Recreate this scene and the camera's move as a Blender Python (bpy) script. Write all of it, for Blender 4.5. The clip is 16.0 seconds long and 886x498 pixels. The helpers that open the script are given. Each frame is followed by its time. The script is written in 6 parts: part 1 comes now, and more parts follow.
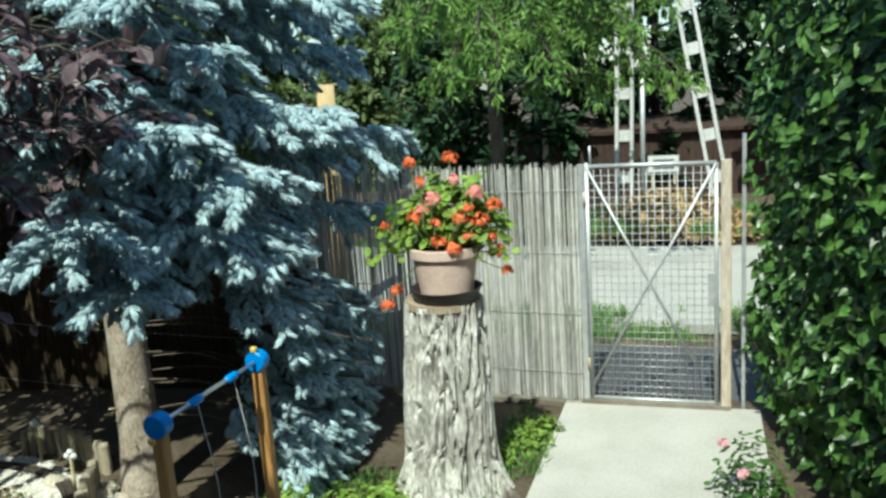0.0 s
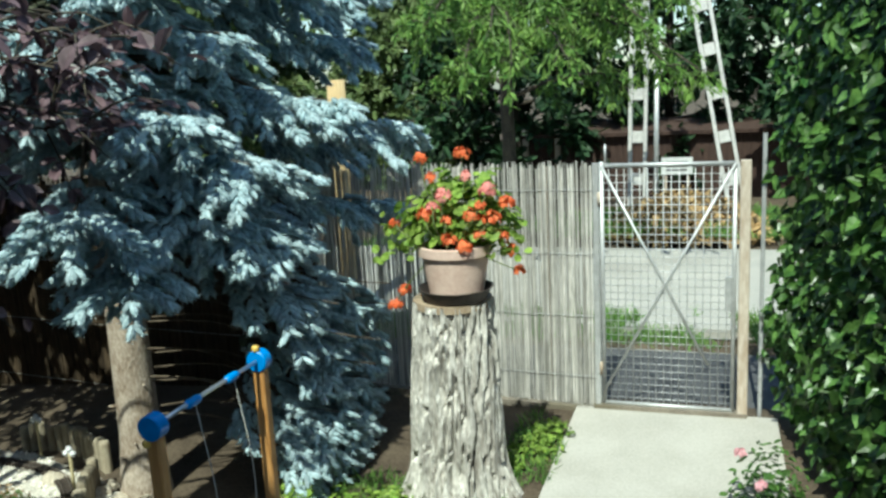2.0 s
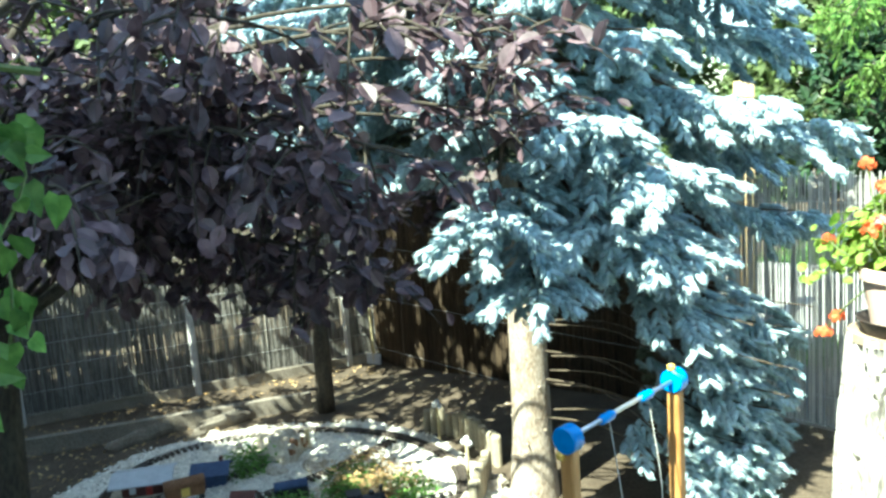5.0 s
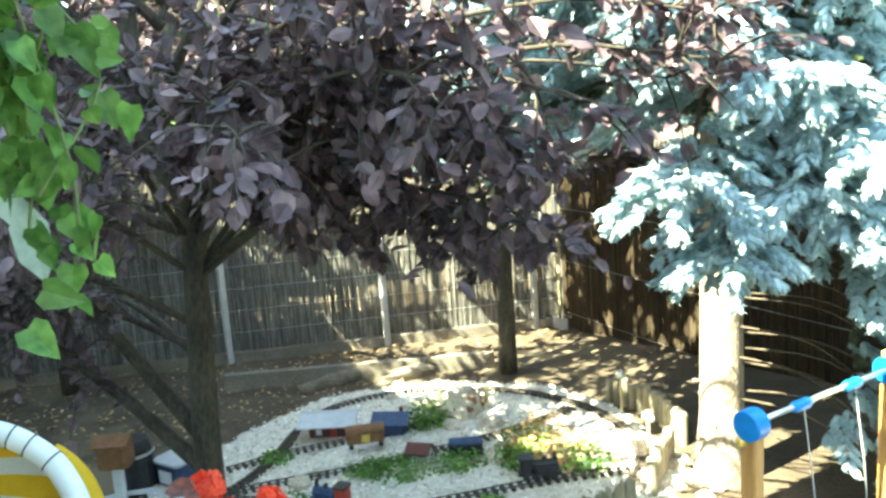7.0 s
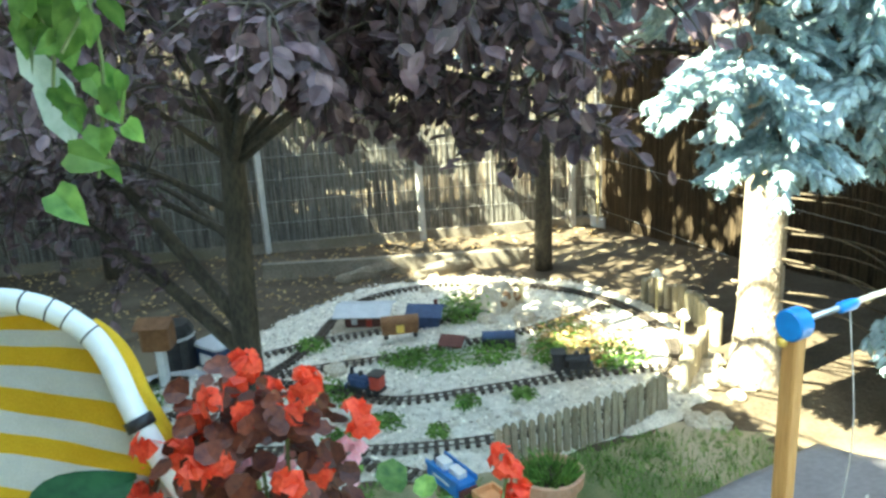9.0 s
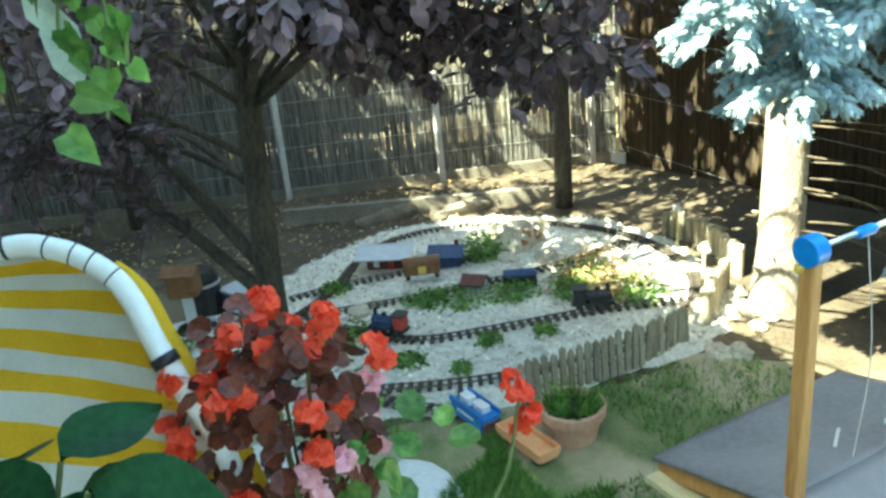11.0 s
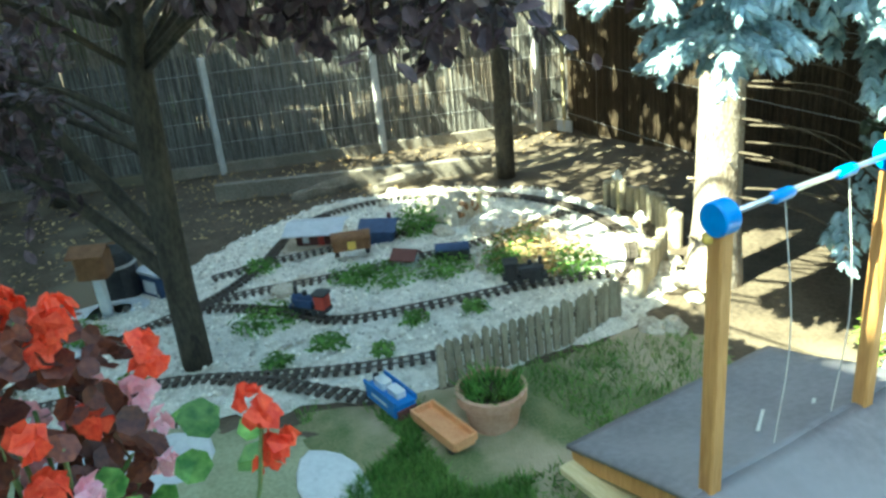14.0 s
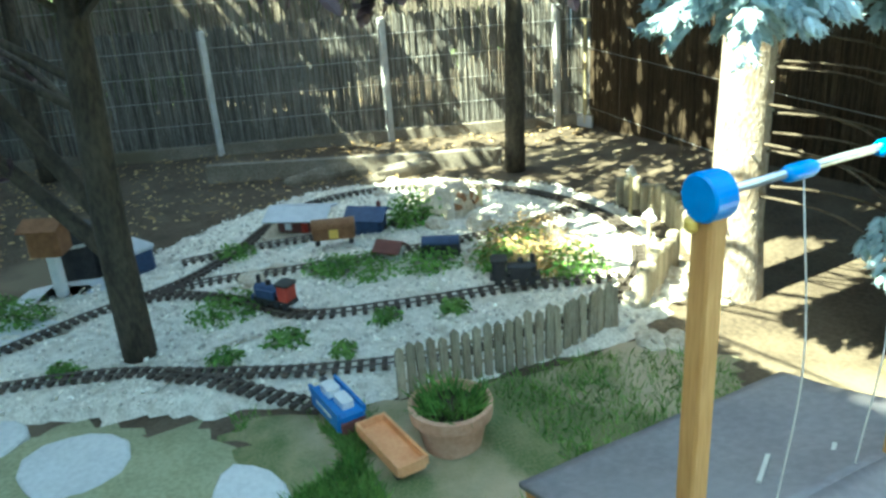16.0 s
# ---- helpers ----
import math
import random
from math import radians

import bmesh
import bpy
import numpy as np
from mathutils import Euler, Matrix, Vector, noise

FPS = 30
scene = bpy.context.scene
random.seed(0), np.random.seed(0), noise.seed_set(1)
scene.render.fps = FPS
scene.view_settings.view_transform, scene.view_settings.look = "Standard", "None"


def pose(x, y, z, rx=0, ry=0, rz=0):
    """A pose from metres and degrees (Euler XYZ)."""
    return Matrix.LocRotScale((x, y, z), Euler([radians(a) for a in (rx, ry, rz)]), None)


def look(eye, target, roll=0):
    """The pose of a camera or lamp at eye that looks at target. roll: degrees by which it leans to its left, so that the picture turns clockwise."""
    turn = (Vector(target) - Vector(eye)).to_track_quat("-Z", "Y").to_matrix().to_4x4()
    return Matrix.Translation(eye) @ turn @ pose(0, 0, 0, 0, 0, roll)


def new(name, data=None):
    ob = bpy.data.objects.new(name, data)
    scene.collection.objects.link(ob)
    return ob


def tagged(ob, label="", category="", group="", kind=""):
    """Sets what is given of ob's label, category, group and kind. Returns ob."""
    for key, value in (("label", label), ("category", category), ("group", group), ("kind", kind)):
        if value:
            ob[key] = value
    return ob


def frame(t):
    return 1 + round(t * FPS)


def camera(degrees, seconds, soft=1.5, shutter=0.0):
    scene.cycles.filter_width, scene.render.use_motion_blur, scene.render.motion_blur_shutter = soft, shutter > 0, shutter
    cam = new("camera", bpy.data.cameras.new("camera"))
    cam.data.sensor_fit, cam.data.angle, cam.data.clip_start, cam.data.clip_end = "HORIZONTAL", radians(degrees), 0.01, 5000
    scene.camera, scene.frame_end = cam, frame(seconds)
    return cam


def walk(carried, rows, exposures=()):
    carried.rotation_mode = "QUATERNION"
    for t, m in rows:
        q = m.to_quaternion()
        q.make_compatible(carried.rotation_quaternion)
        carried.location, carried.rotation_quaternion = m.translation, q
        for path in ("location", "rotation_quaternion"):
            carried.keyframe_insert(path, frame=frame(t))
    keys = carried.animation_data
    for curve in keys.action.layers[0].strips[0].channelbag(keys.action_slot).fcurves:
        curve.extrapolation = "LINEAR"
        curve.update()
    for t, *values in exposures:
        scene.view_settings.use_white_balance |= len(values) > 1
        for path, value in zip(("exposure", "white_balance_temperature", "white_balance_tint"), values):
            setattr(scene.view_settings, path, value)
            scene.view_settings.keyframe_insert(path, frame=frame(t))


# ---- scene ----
cam = camera(56.71, 16.0, soft=2.8)
PATH = [
    (0, 0.439, 1.096, 2.631, 78.82, 3.74, 17.24),
    (0.5, 0.468, 1.121, 2.628, 78.88, 2.45, 18.07),
    (1, 0.487, 1.135, 2.621, 78.94, 1.82, 18.32),
    (1.5, 0.470, 1.160, 2.608, 79.01, 1.58, 18.60),
    (2, 0.387, 1.234, 2.593, 78.87, 3.02, 18.04),
    (2.5, 0.282, 1.312, 2.599, 78.40, 4.11, 17.26),
    (3, 0.199, 1.370, 2.578, 78.67, 3.84, 18.21),
    (3.5, 0.087, 1.494, 2.538, 79.33, 5.25, 26.28),
    (4, 0.055, 1.531, 2.531, 80.52, 5.21, 35.03),
    (4.5, 0.054, 1.467, 2.535, 81.20, 4.31, 40.29),
    (5, 0.074, 1.363, 2.555, 81.12, 4.13, 43.89),
    (7.5, -0.037, 1.599, 2.457, 78.28, 3.98, 60.05),
    (8, -0.060, 1.602, 2.445, 75.53, 3.91, 60.09),
    (8.5, -0.060, 1.598, 2.442, 74.00, 3.86, 60.21),
    (9, -0.053, 1.584, 2.440, 72.64, 3.27, 60.73),
    (9.5, -0.041, 1.570, 2.439, 70.96, 3.02, 61.55),
    (12, -0.021, 1.662, 2.402, 68.31, 6.16, 61.53),
    (12.5, -0.038, 1.750, 2.367, 67.88, 5.63, 61.00),
    (13, -0.128, 1.846, 2.317, 66.68, 5.42, 58.15),
    (13.5, -0.193, 1.869, 2.328, 66.30, 5.73, 57.56),
    (14, -0.151, 1.963, 2.287, 66.60, 5.41, 59.08),
    (14.5, -0.159, 2.064, 2.233, 66.33, 7.50, 59.45),
    (15, -0.219, 2.199, 2.157, 66.47, 7.75, 60.26),
    (15.5, -0.366, 2.349, 2.066, 66.47, 6.06, 60.81),
    (16, -0.466, 2.460, 1.984, 66.95, 3.67, 62.20),
]
EXPOSURES = [(0.0, 0.28, 6100, -9), (3.0, 0.28, 6100, -9), (4.0, 0.95, 5850, -15), (5.0, 2.15, 6200, -14), (7.5, 3.35, 7500, -13), (9.5, 3.3, 7400, -13), (12.0, 2.85, 6900, -22), (16.0, 2.95, 6600, -23)]
walk(cam, [(t, pose(*p)) for t, *p in PATH], EXPOSURES)

# ---- world and sun ----
SUN_DIR = Vector((0.03, -1.0, 1.43)).normalized()
world = bpy.data.worlds.new("sky_world")
scene.world = world
world.use_nodes = True
wn = world.node_tree
sky = wn.nodes.new("ShaderNodeTexSky")
sky.sky_type = "NISHITA"
sky.sun_disc = False
sky.sun_elevation = math.asin(SUN_DIR.z)
sky.sun_rotation = math.atan2(SUN_DIR.x, SUN_DIR.y)
wn.links.new(sky.outputs[0], wn.nodes["Background"].inputs[0])
wn.nodes["Background"].inputs[1].default_value = 0.14
sun_data = bpy.data.lights.new("sun", "SUN")
sun_data.energy, sun_data.angle, sun_data.color = 5.0, radians(0.53), (1.0, 0.95, 0.86)
sun = new("sun", sun_data)
sun.matrix_world = look(SUN_DIR * 40, (0, 0, 0))

RNG = np.random.default_rng(7)


# ---- materials ----
def mat(name, c1, c2, scale=10.0, rough=0.8, metal=0.0, bump=0.25, fine=6.0, stretch=(1, 1, 1), rand=0.0, island=0.0,
        through_light=0.0, c3=None, spec=0.4, patch=0.45):
    """Two colours mixed by noise at two scales, a third in patches; relief by the finer noise; variation by piece."""
    m = bpy.data.materials.new(name)
    m.use_nodes = True
    nt = m.node_tree
    n, l = nt.nodes, nt.links
    b = n["Principled BSDF"]
    tc = n.new("ShaderNodeTexCoord")
    mp = n.new("ShaderNodeMapping")
    mp.inputs["Scale"].default_value = stretch
    l.new(tc.outputs["Object"], mp.inputs[0])
    big = n.new("ShaderNodeTexNoise")
    big.inputs["Scale"].default_value, big.inputs["Detail"].default_value = scale, 4
    small = n.new("ShaderNodeTexNoise")
    small.inputs["Scale"].default_value, small.inputs["Detail"].default_value = scale * fine, 3
    l.new(mp.outputs[0], big.inputs["Vector"])
    l.new(mp.outputs[0], small.inputs["Vector"])
    add = n.new("ShaderNodeMath")
    add.operation = "ADD"
    l.new(big.outputs["Fac"], add.inputs[0])
    l.new(small.outputs["Fac"], add.inputs[1])
    ramp = n.new("ShaderNodeMapRange")
    ramp.inputs["From Min"].default_value, ramp.inputs["From Max"].default_value = 0.75, 1.25
    l.new(add.outputs[0], ramp.inputs["Value"])
    mix = n.new("ShaderNodeMix")
    mix.data_type = "RGBA"
    mix.inputs["A"].default_value, mix.inputs["B"].default_value = (*c1, 1), (*c2, 1)
    l.new(ramp.outputs[0], mix.inputs["Factor"])
    out = mix.outputs["Result"]
    if c3:
        wide = n.new("ShaderNodeTexNoise")
        wide.inputs["Scale"].default_value, wide.inputs["Detail"].default_value = scale * 0.23, 5
        l.new(mp.outputs[0], wide.inputs["Vector"])
        r3 = n.new("ShaderNodeMapRange")
        r3.inputs["From Min"].default_value, r3.inputs["From Max"].default_value = 1 - patch, 1.12 - patch
        l.new(wide.outputs["Fac"], r3.inputs["Value"])
        m3 = n.new("ShaderNodeMix")
        m3.data_type = "RGBA"
        m3.inputs["B"].default_value = (*c3, 1)
        l.new(r3.outputs[0], m3.inputs["Factor"])
        l.new(out, m3.inputs["A"])
        out = m3.outputs["Result"]
    if rand or island:
        hs = n.new("ShaderNodeHueSaturation")
        src = n.new("ShaderNodeObjectInfo").outputs["Random"] if rand else n.new("ShaderNodeNewGeometry").outputs["Random Per Island"]
        amp = rand or island
        mr = n.new("ShaderNodeMapRange")
        mr.inputs["To Min"].default_value, mr.inputs["To Max"].default_value = 1 - amp, 1 + amp
        l.new(src, mr.inputs["Value"])
        l.new(mr.outputs[0], hs.inputs["Value"])
        l.new(out, hs.inputs["Color"])
        out = hs.outputs["Color"]
    l.new(out, b.inputs["Base Color"])
    b.inputs["Roughness"].default_value, b.inputs["Metallic"].default_value = rough, metal
    b.inputs["Specular IOR Level"].default_value = spec
    if bump:
        bp = n.new("ShaderNodeBump")
        bp.inputs["Strength"].default_value, bp.inputs["Distance"].default_value = bump, 0.01
        l.new(small.outputs["Fac"], bp.inputs["Height"])
        l.new(bp.outputs[0], b.inputs["Normal"])
    if through_light:
        tr = n.new("ShaderNodeBsdfTranslucent")
        l.new(out, tr.inputs["Color"])
        ms = n.new("ShaderNodeMixShader")
        ms.inputs[0].default_value = through_light
        l.new(b.outputs[0], ms.inputs[1])
        l.new(tr.outputs[0], ms.inputs[2])
        l.new(ms.outputs[0], n["Material Output"].inputs["Surface"])
    return m


EARTH = mat("earth", (0.055, 0.040, 0.027), (0.125, 0.096, 0.066), 3.0, 0.95, bump=0.6, fine=14, c3=(0.18, 0.145, 0.10), patch=0.42)
TURF = mat("turf", (0.10, 0.14, 0.05), (0.22, 0.22, 0.11), 6.0, 0.95, bump=0.5, fine=14, c3=(0.42, 0.35, 0.24), patch=0.54)
BLADES = mat("grass_blades", (0.07, 0.18, 0.03), (0.22, 0.36, 0.09), 6.0, 0.7, bump=0, island=0.45, through_light=0.3)
GRAVEL = mat("pale_gravel", (0.50, 0.47, 0.40), (0.84, 0.81, 0.73), 16.0, 0.9, bump=0.8, fine=5, c3=(0.30, 0.26, 0.18), patch=0.38)
STONES = mat("gravel_stones", (0.58, 0.54, 0.47), (0.88, 0.85, 0.78), 9.0, 0.85, bump=0.3, island=0.35)
CONCRETE = mat("path_concrete", (0.40, 0.38, 0.34), (0.52, 0.50, 0.46), 2.0, 0.9, bump=0.25, fine=30, c3=(0.34, 0.31, 0.27), patch=0.38)
PLINTH = mat("plinth_concrete", (0.15, 0.13, 0.105), (0.28, 0.245, 0.20), 4.0, 0.92, bump=0.4, fine=12, c3=(0.16, 0.14, 0.10))
FLAG = mat("flagstone", (0.52, 0.54, 0.56), (0.66, 0.68, 0.69), 3.0, 0.8, bump=0.3, fine=12, rand=0.08)
ASPHALT = mat("asphalt", (0.07, 0.07, 0.075), (0.11, 0.11, 0.115), 5.0, 0.9, bump=0.4, fine=25)
ROAD = mat("pale_road", (0.34, 0.33, 0.30), (0.47, 0.45, 0.41), 1.2, 0.9, bump=0.2, fine=40, c3=(0.30, 0.28, 0.25))
REED = mat("reed", (0.32, 0.31, 0.285), (0.62, 0.60, 0.57), 3.0, 0.85, bump=0.2, stretch=(3, 3, 0.5), island=0.4, c3=(0.60, 0.58, 0.54), patch=0.4)
REED_OLD = mat("old_reed", (0.13, 0.105, 0.075), (0.33, 0.29, 0.24), 5.0, 0.85, bump=0.2, stretch=(6, 6, 0.8), island=0.45)
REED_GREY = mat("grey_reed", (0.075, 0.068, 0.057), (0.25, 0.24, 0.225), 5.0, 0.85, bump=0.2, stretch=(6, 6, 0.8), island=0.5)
# brown reed, its colour taken darker to carry the corner's deep shade
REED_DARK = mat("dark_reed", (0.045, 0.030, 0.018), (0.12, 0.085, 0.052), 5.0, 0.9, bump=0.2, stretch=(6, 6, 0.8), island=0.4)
GALV = mat("galvanised_steel", (0.50, 0.51, 0.52), (0.68, 0.69, 0.70), 14.0, 0.5, metal=0.55, bump=0.1, c3=(0.38, 0.30, 0.22), patch=0.34)
RUSTY = mat("weathered_post", (0.42, 0.33, 0.25), (0.62, 0.55, 0.47), 7.0, 0.8, bump=0.3, stretch=(1, 1, 0.3))
PYLON = mat("pylon_concrete", (0.46, 0.45, 0.44), (0.62, 0.61, 0.59), 2.5, 0.9, bump=0.2)
BARK_STUMP = mat("stump_bark", (0.30, 0.28, 0.25), (0.72, 0.70, 0.65), 9.0, 0.95, bump=1.0, fine=4, stretch=(1.6, 1.6, 0.5), c3=(0.13, 0.108, 0.088), patch=0.42)
STUMP_WOOD = mat("cut_wood", (0.32, 0.24, 0.16), (0.45, 0.36, 0.26), 8.0, 0.9)
BARK_SPRUCE = mat("spruce_bark", (0.24, 0.18, 0.13), (0.54, 0.46, 0.38), 10.0, 0.95, bump=0.9, stretch=(1, 1, 0.5), c3=(0.58, 0.52, 0.44))
BRANCH = mat("spruce_branch", (0.06, 0.045, 0.032), (0.14, 0.11, 0.08), 12.0, 0.95, bump=0.4)
BARK_PLUM = mat("plum_bark", (0.03, 0.025, 0.02), (0.09, 0.075, 0.055), 9.0, 0.9, bump=0.7, stretch=(1, 1, 0.4))
NEEDLE = mat("blue_needles", (0.27, 0.385, 0.42), (0.54, 0.66, 0.70), 5.0, 0.75, bump=0, island=0.3, through_light=0.12)
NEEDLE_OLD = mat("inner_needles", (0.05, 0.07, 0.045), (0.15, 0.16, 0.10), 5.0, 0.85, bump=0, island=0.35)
PLUM_LEAF = mat("purple_leaf", (0.050, 0.028, 0.036), (0.19, 0.13, 0.145), 3.0, 0.42, bump=0, island=0.5, through_light=0.22, spec=0.45)
HEDGE_LEAF = mat("hedge_leaf", (0.018, 0.058, 0.012), (0.12, 0.225, 0.052), 3.0, 0.34, bump=0, island=0.55, through_light=0.25)
WALNUT_LEAF = mat("light_green_leaf", (0.07, 0.17, 0.03), (0.24, 0.37, 0.085), 2.0, 0.55, bump=0, island=0.4, through_light=0.35)
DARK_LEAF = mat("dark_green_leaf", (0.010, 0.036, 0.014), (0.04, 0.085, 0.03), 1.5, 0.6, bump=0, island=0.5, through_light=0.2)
FAR_LEAF = mat("far_green_leaf", (0.07, 0.12, 0.035), (0.17, 0.22, 0.08), 1.5, 0.65, bump=0, island=0.4, through_light=0.3)
VINE_LEAF = mat("vine_leaf", (0.05, 0.14, 0.025), (0.22, 0.38, 0.09), 9.0, 0.4, bump=0, island=0.4, through_light=0.4)
PALE_LEAF = mat("variegated_leaf", (0.45, 0.56, 0.46), (0.66, 0.74, 0.66), 14.0, 0.45, bump=0.1, through_light=0.3)
BROAD_LEAF = mat("broad_leaf", (0.006, 0.035, 0.008), (0.018, 0.075, 0.018), 12.0, 0.55, bump=0.05, through_light=0.15, spec=0.2)
STEM = mat("green_stem", (0.10, 0.16, 0.05), (0.20, 0.22, 0.09), 20.0, 0.7, bump=0)
GERANIUM_LEAF = mat("geranium_leaf", (0.13, 0.25, 0.03), (0.36, 0.48, 0.10), 9.0, 0.6, bump=0, island=0.4, through_light=0.35)
GERANIUM = mat("orange_red_petals", (0.78, 0.14, 0.045), (0.90, 0.28, 0.11), 20.0, 0.6, bump=0, island=0.2, through_light=0.35)
GERANIUM_PINK = mat("salmon_petals", (0.80, 0.28, 0.26), (0.90, 0.42, 0.38), 20.0, 0.6, bump=0, island=0.2, through_light=0.35)
BEGONIA_LEAF = mat("bronze_leaf", (0.07, 0.018, 0.014), (0.20, 0.06, 0.03), 15.0, 0.4, bump=0, island=0.5, through_light=0.3)
BEGONIA_RED = mat("red_petals", (0.66, 0.045, 0.025), (0.86, 0.13, 0.06), 25.0, 0.5, bump=0, island=0.25, through_light=0.4)
BEGONIA_PINK = mat("pink_petals", (0.80, 0.38, 0.46), (0.90, 0.60, 0.64), 25.0, 0.5, bump=0, island=0.15, through_light=0.4)
TERRACOTTA = mat("terracotta", (0.46, 0.26, 0.17), (0.60, 0.38, 0.27), 9.0, 0.85, bump=0.15, c3=(0.62, 0.48, 0.39), patch=0.35)
POT_PINK = mat("pale_terracotta", (0.66, 0.47, 0.39), (0.78, 0.60, 0.51), 8.0, 0.8, bump=0.12)
SAUCER = mat("dark_saucer", (0.035, 0.026, 0.022), (0.08, 0.06, 0.05), 12.0, 0.55, bump=0.1)
PINE_POST = mat("varnished_pine", (0.42, 0.20, 0.06), (0.60, 0.33, 0.12), 7.0, 0.55, bump=0.12, stretch=(2.5, 2.5, 0.25))
PALE_WOOD = mat("raw_pine", (0.50, 0.42, 0.22), (0.66, 0.58, 0.36), 6.0, 0.8, bump=0.2, stretch=(0.4, 2, 2))
TARP = mat("grey_lid", (0.16, 0.15, 0.165), (0.22, 0.21, 0.225), 3.0, 0.6, bump=0.15, fine=12, c3=(0.25, 0.24, 0.26), patch=0.36)
BLUE_PLASTIC = mat("blue_plastic", (0.01, 0.20, 0.62), (0.015, 0.26, 0.72), 6.0, 0.35, bump=0.03)
YELLOW_PLASTIC = mat("yellow_plastic", (0.70, 0.48, 0.10), (0.78, 0.56, 0.16), 6.0, 0.45, bump=0)
BAR_STEEL = mat("bar_steel", (0.55, 0.57, 0.60), (0.66, 0.68, 0.70), 20.0, 0.35, metal=0.8, bump=0.03)
CORD = mat("cord", (0.55, 0.54, 0.50), (0.68, 0.67, 0.62), 30.0, 0.8, bump=0)
PICKET = mat("weathered_picket", (0.25, 0.21, 0.15), (0.44, 0.39, 0.29), 10.0, 0.9, bump=0.4, stretch=(2, 2, 0.4), rand=0.2)
TRACK = mat("brown_rail", (0.06, 0.05, 0.045), (0.12, 0.10, 0.085), 12.0, 0.5, metal=0.3, bump=0.1)
SLEEPER = mat("sleeper", (0.045, 0.035, 0.03), (0.10, 0.08, 0.065), 16.0, 0.85, bump=0.3, rand=0.25)
BLACK_MODEL = mat("black_model", (0.015, 0.015, 0.018), (0.04, 0.04, 0.045), 20.0, 0.4, bump=0.05)
RED_MODEL = mat("red_model", (0.42, 0.04, 0.03), (0.52, 0.08, 0.05), 20.0, 0.5, bump=0.05)
BLUE_MODEL = mat("blue_model", (0.02, 0.14, 0.45), (0.03, 0.22, 0.58), 20.0, 0.4, bump=0.05)
NAVY_MODEL = mat("navy_model", (0.02, 0.04, 0.10), (0.04, 0.08, 0.18), 20.0, 0.5, bump=0.05)
WHITE_MODEL = mat("white_model", (0.62, 0.64, 0.66), (0.78, 0.79, 0.80), 14.0, 0.5, bump=0.05)
ORANGE_MODEL = mat("orange_model", (0.66, 0.30, 0.13), (0.76, 0.40, 0.20), 12.0, 0.5, bump=0.05)
BROWN_MODEL = mat("brown_model", (0.16, 0.07, 0.03), (0.26, 0.13, 0.06), 20.0, 0.6, bump=0.1)
MAROON = mat("maroon_roof", (0.10, 0.035, 0.03), (0.16, 0.06, 0.05), 14.0, 0.7, bump=0.2)
GREY_ROOF = mat("grey_tin", (0.45, 0.48, 0.53), (0.58, 0.60, 0.64), 10.0, 0.45, bump=0.05)
ROCK = mat("pale_rock", (0.36, 0.31, 0.24), (0.62, 0.56, 0.46), 6.0, 0.95, bump=0.6)
TUBE_WHITE = mat("white_tube", (0.70, 0.72, 0.70), (0.80, 0.81, 0.78), 6.0, 0.35, bump=0.02)
CANVAS_YELLOW = mat("yellow_canvas", (0.66, 0.40, 0.02), (0.78, 0.52, 0.04), 14.0, 0.85, bump=0.15, fine=20, through_light=0.3)
CANVAS_WHITE = mat("white_canvas", (0.60, 0.60, 0.56), (0.72, 0.72, 0.68), 14.0, 0.85, bump=0.15, fine=20, through_light=0.3)
SHED_WOOD = mat("shed_boards", (0.035, 0.020, 0.016), (0.075, 0.045, 0.035), 3.0, 0.9, bump=0.3, stretch=(4, 4, 0.4))
STRAW = mat("dry_leaves", (0.30, 0.19, 0.08), (0.52, 0.38, 0.20), 5.0, 0.95, bump=0.3, island=0.4)
SIGN_WHITE = mat("sign_board", (0.55, 0.56, 0.56), (0.70, 0.71, 0.70), 6.0, 0.7, bump=0.05)
SIGN_INK = mat("sign_ink", (0.10, 0.10, 0.11), (0.16, 0.16, 0.17), 6.0, 0.7, bump=0)
POLE_WOOD = mat("pole_wood", (0.42, 0.30, 0.15), (0.58, 0.44, 0.24), 3.0, 0.85, bump=0.3, stretch=(3, 3, 0.3))
TERRACE = mat("terrace_tiles", (0.36, 0.31, 0.27), (0.48, 0.43, 0.38), 5.0, 0.8, bump=0.2)
SOIL = mat("potting_soil", (0.03, 0.022, 0.015), (0.07, 0.05, 0.035), 20.0, 0.95, bump=0.6)


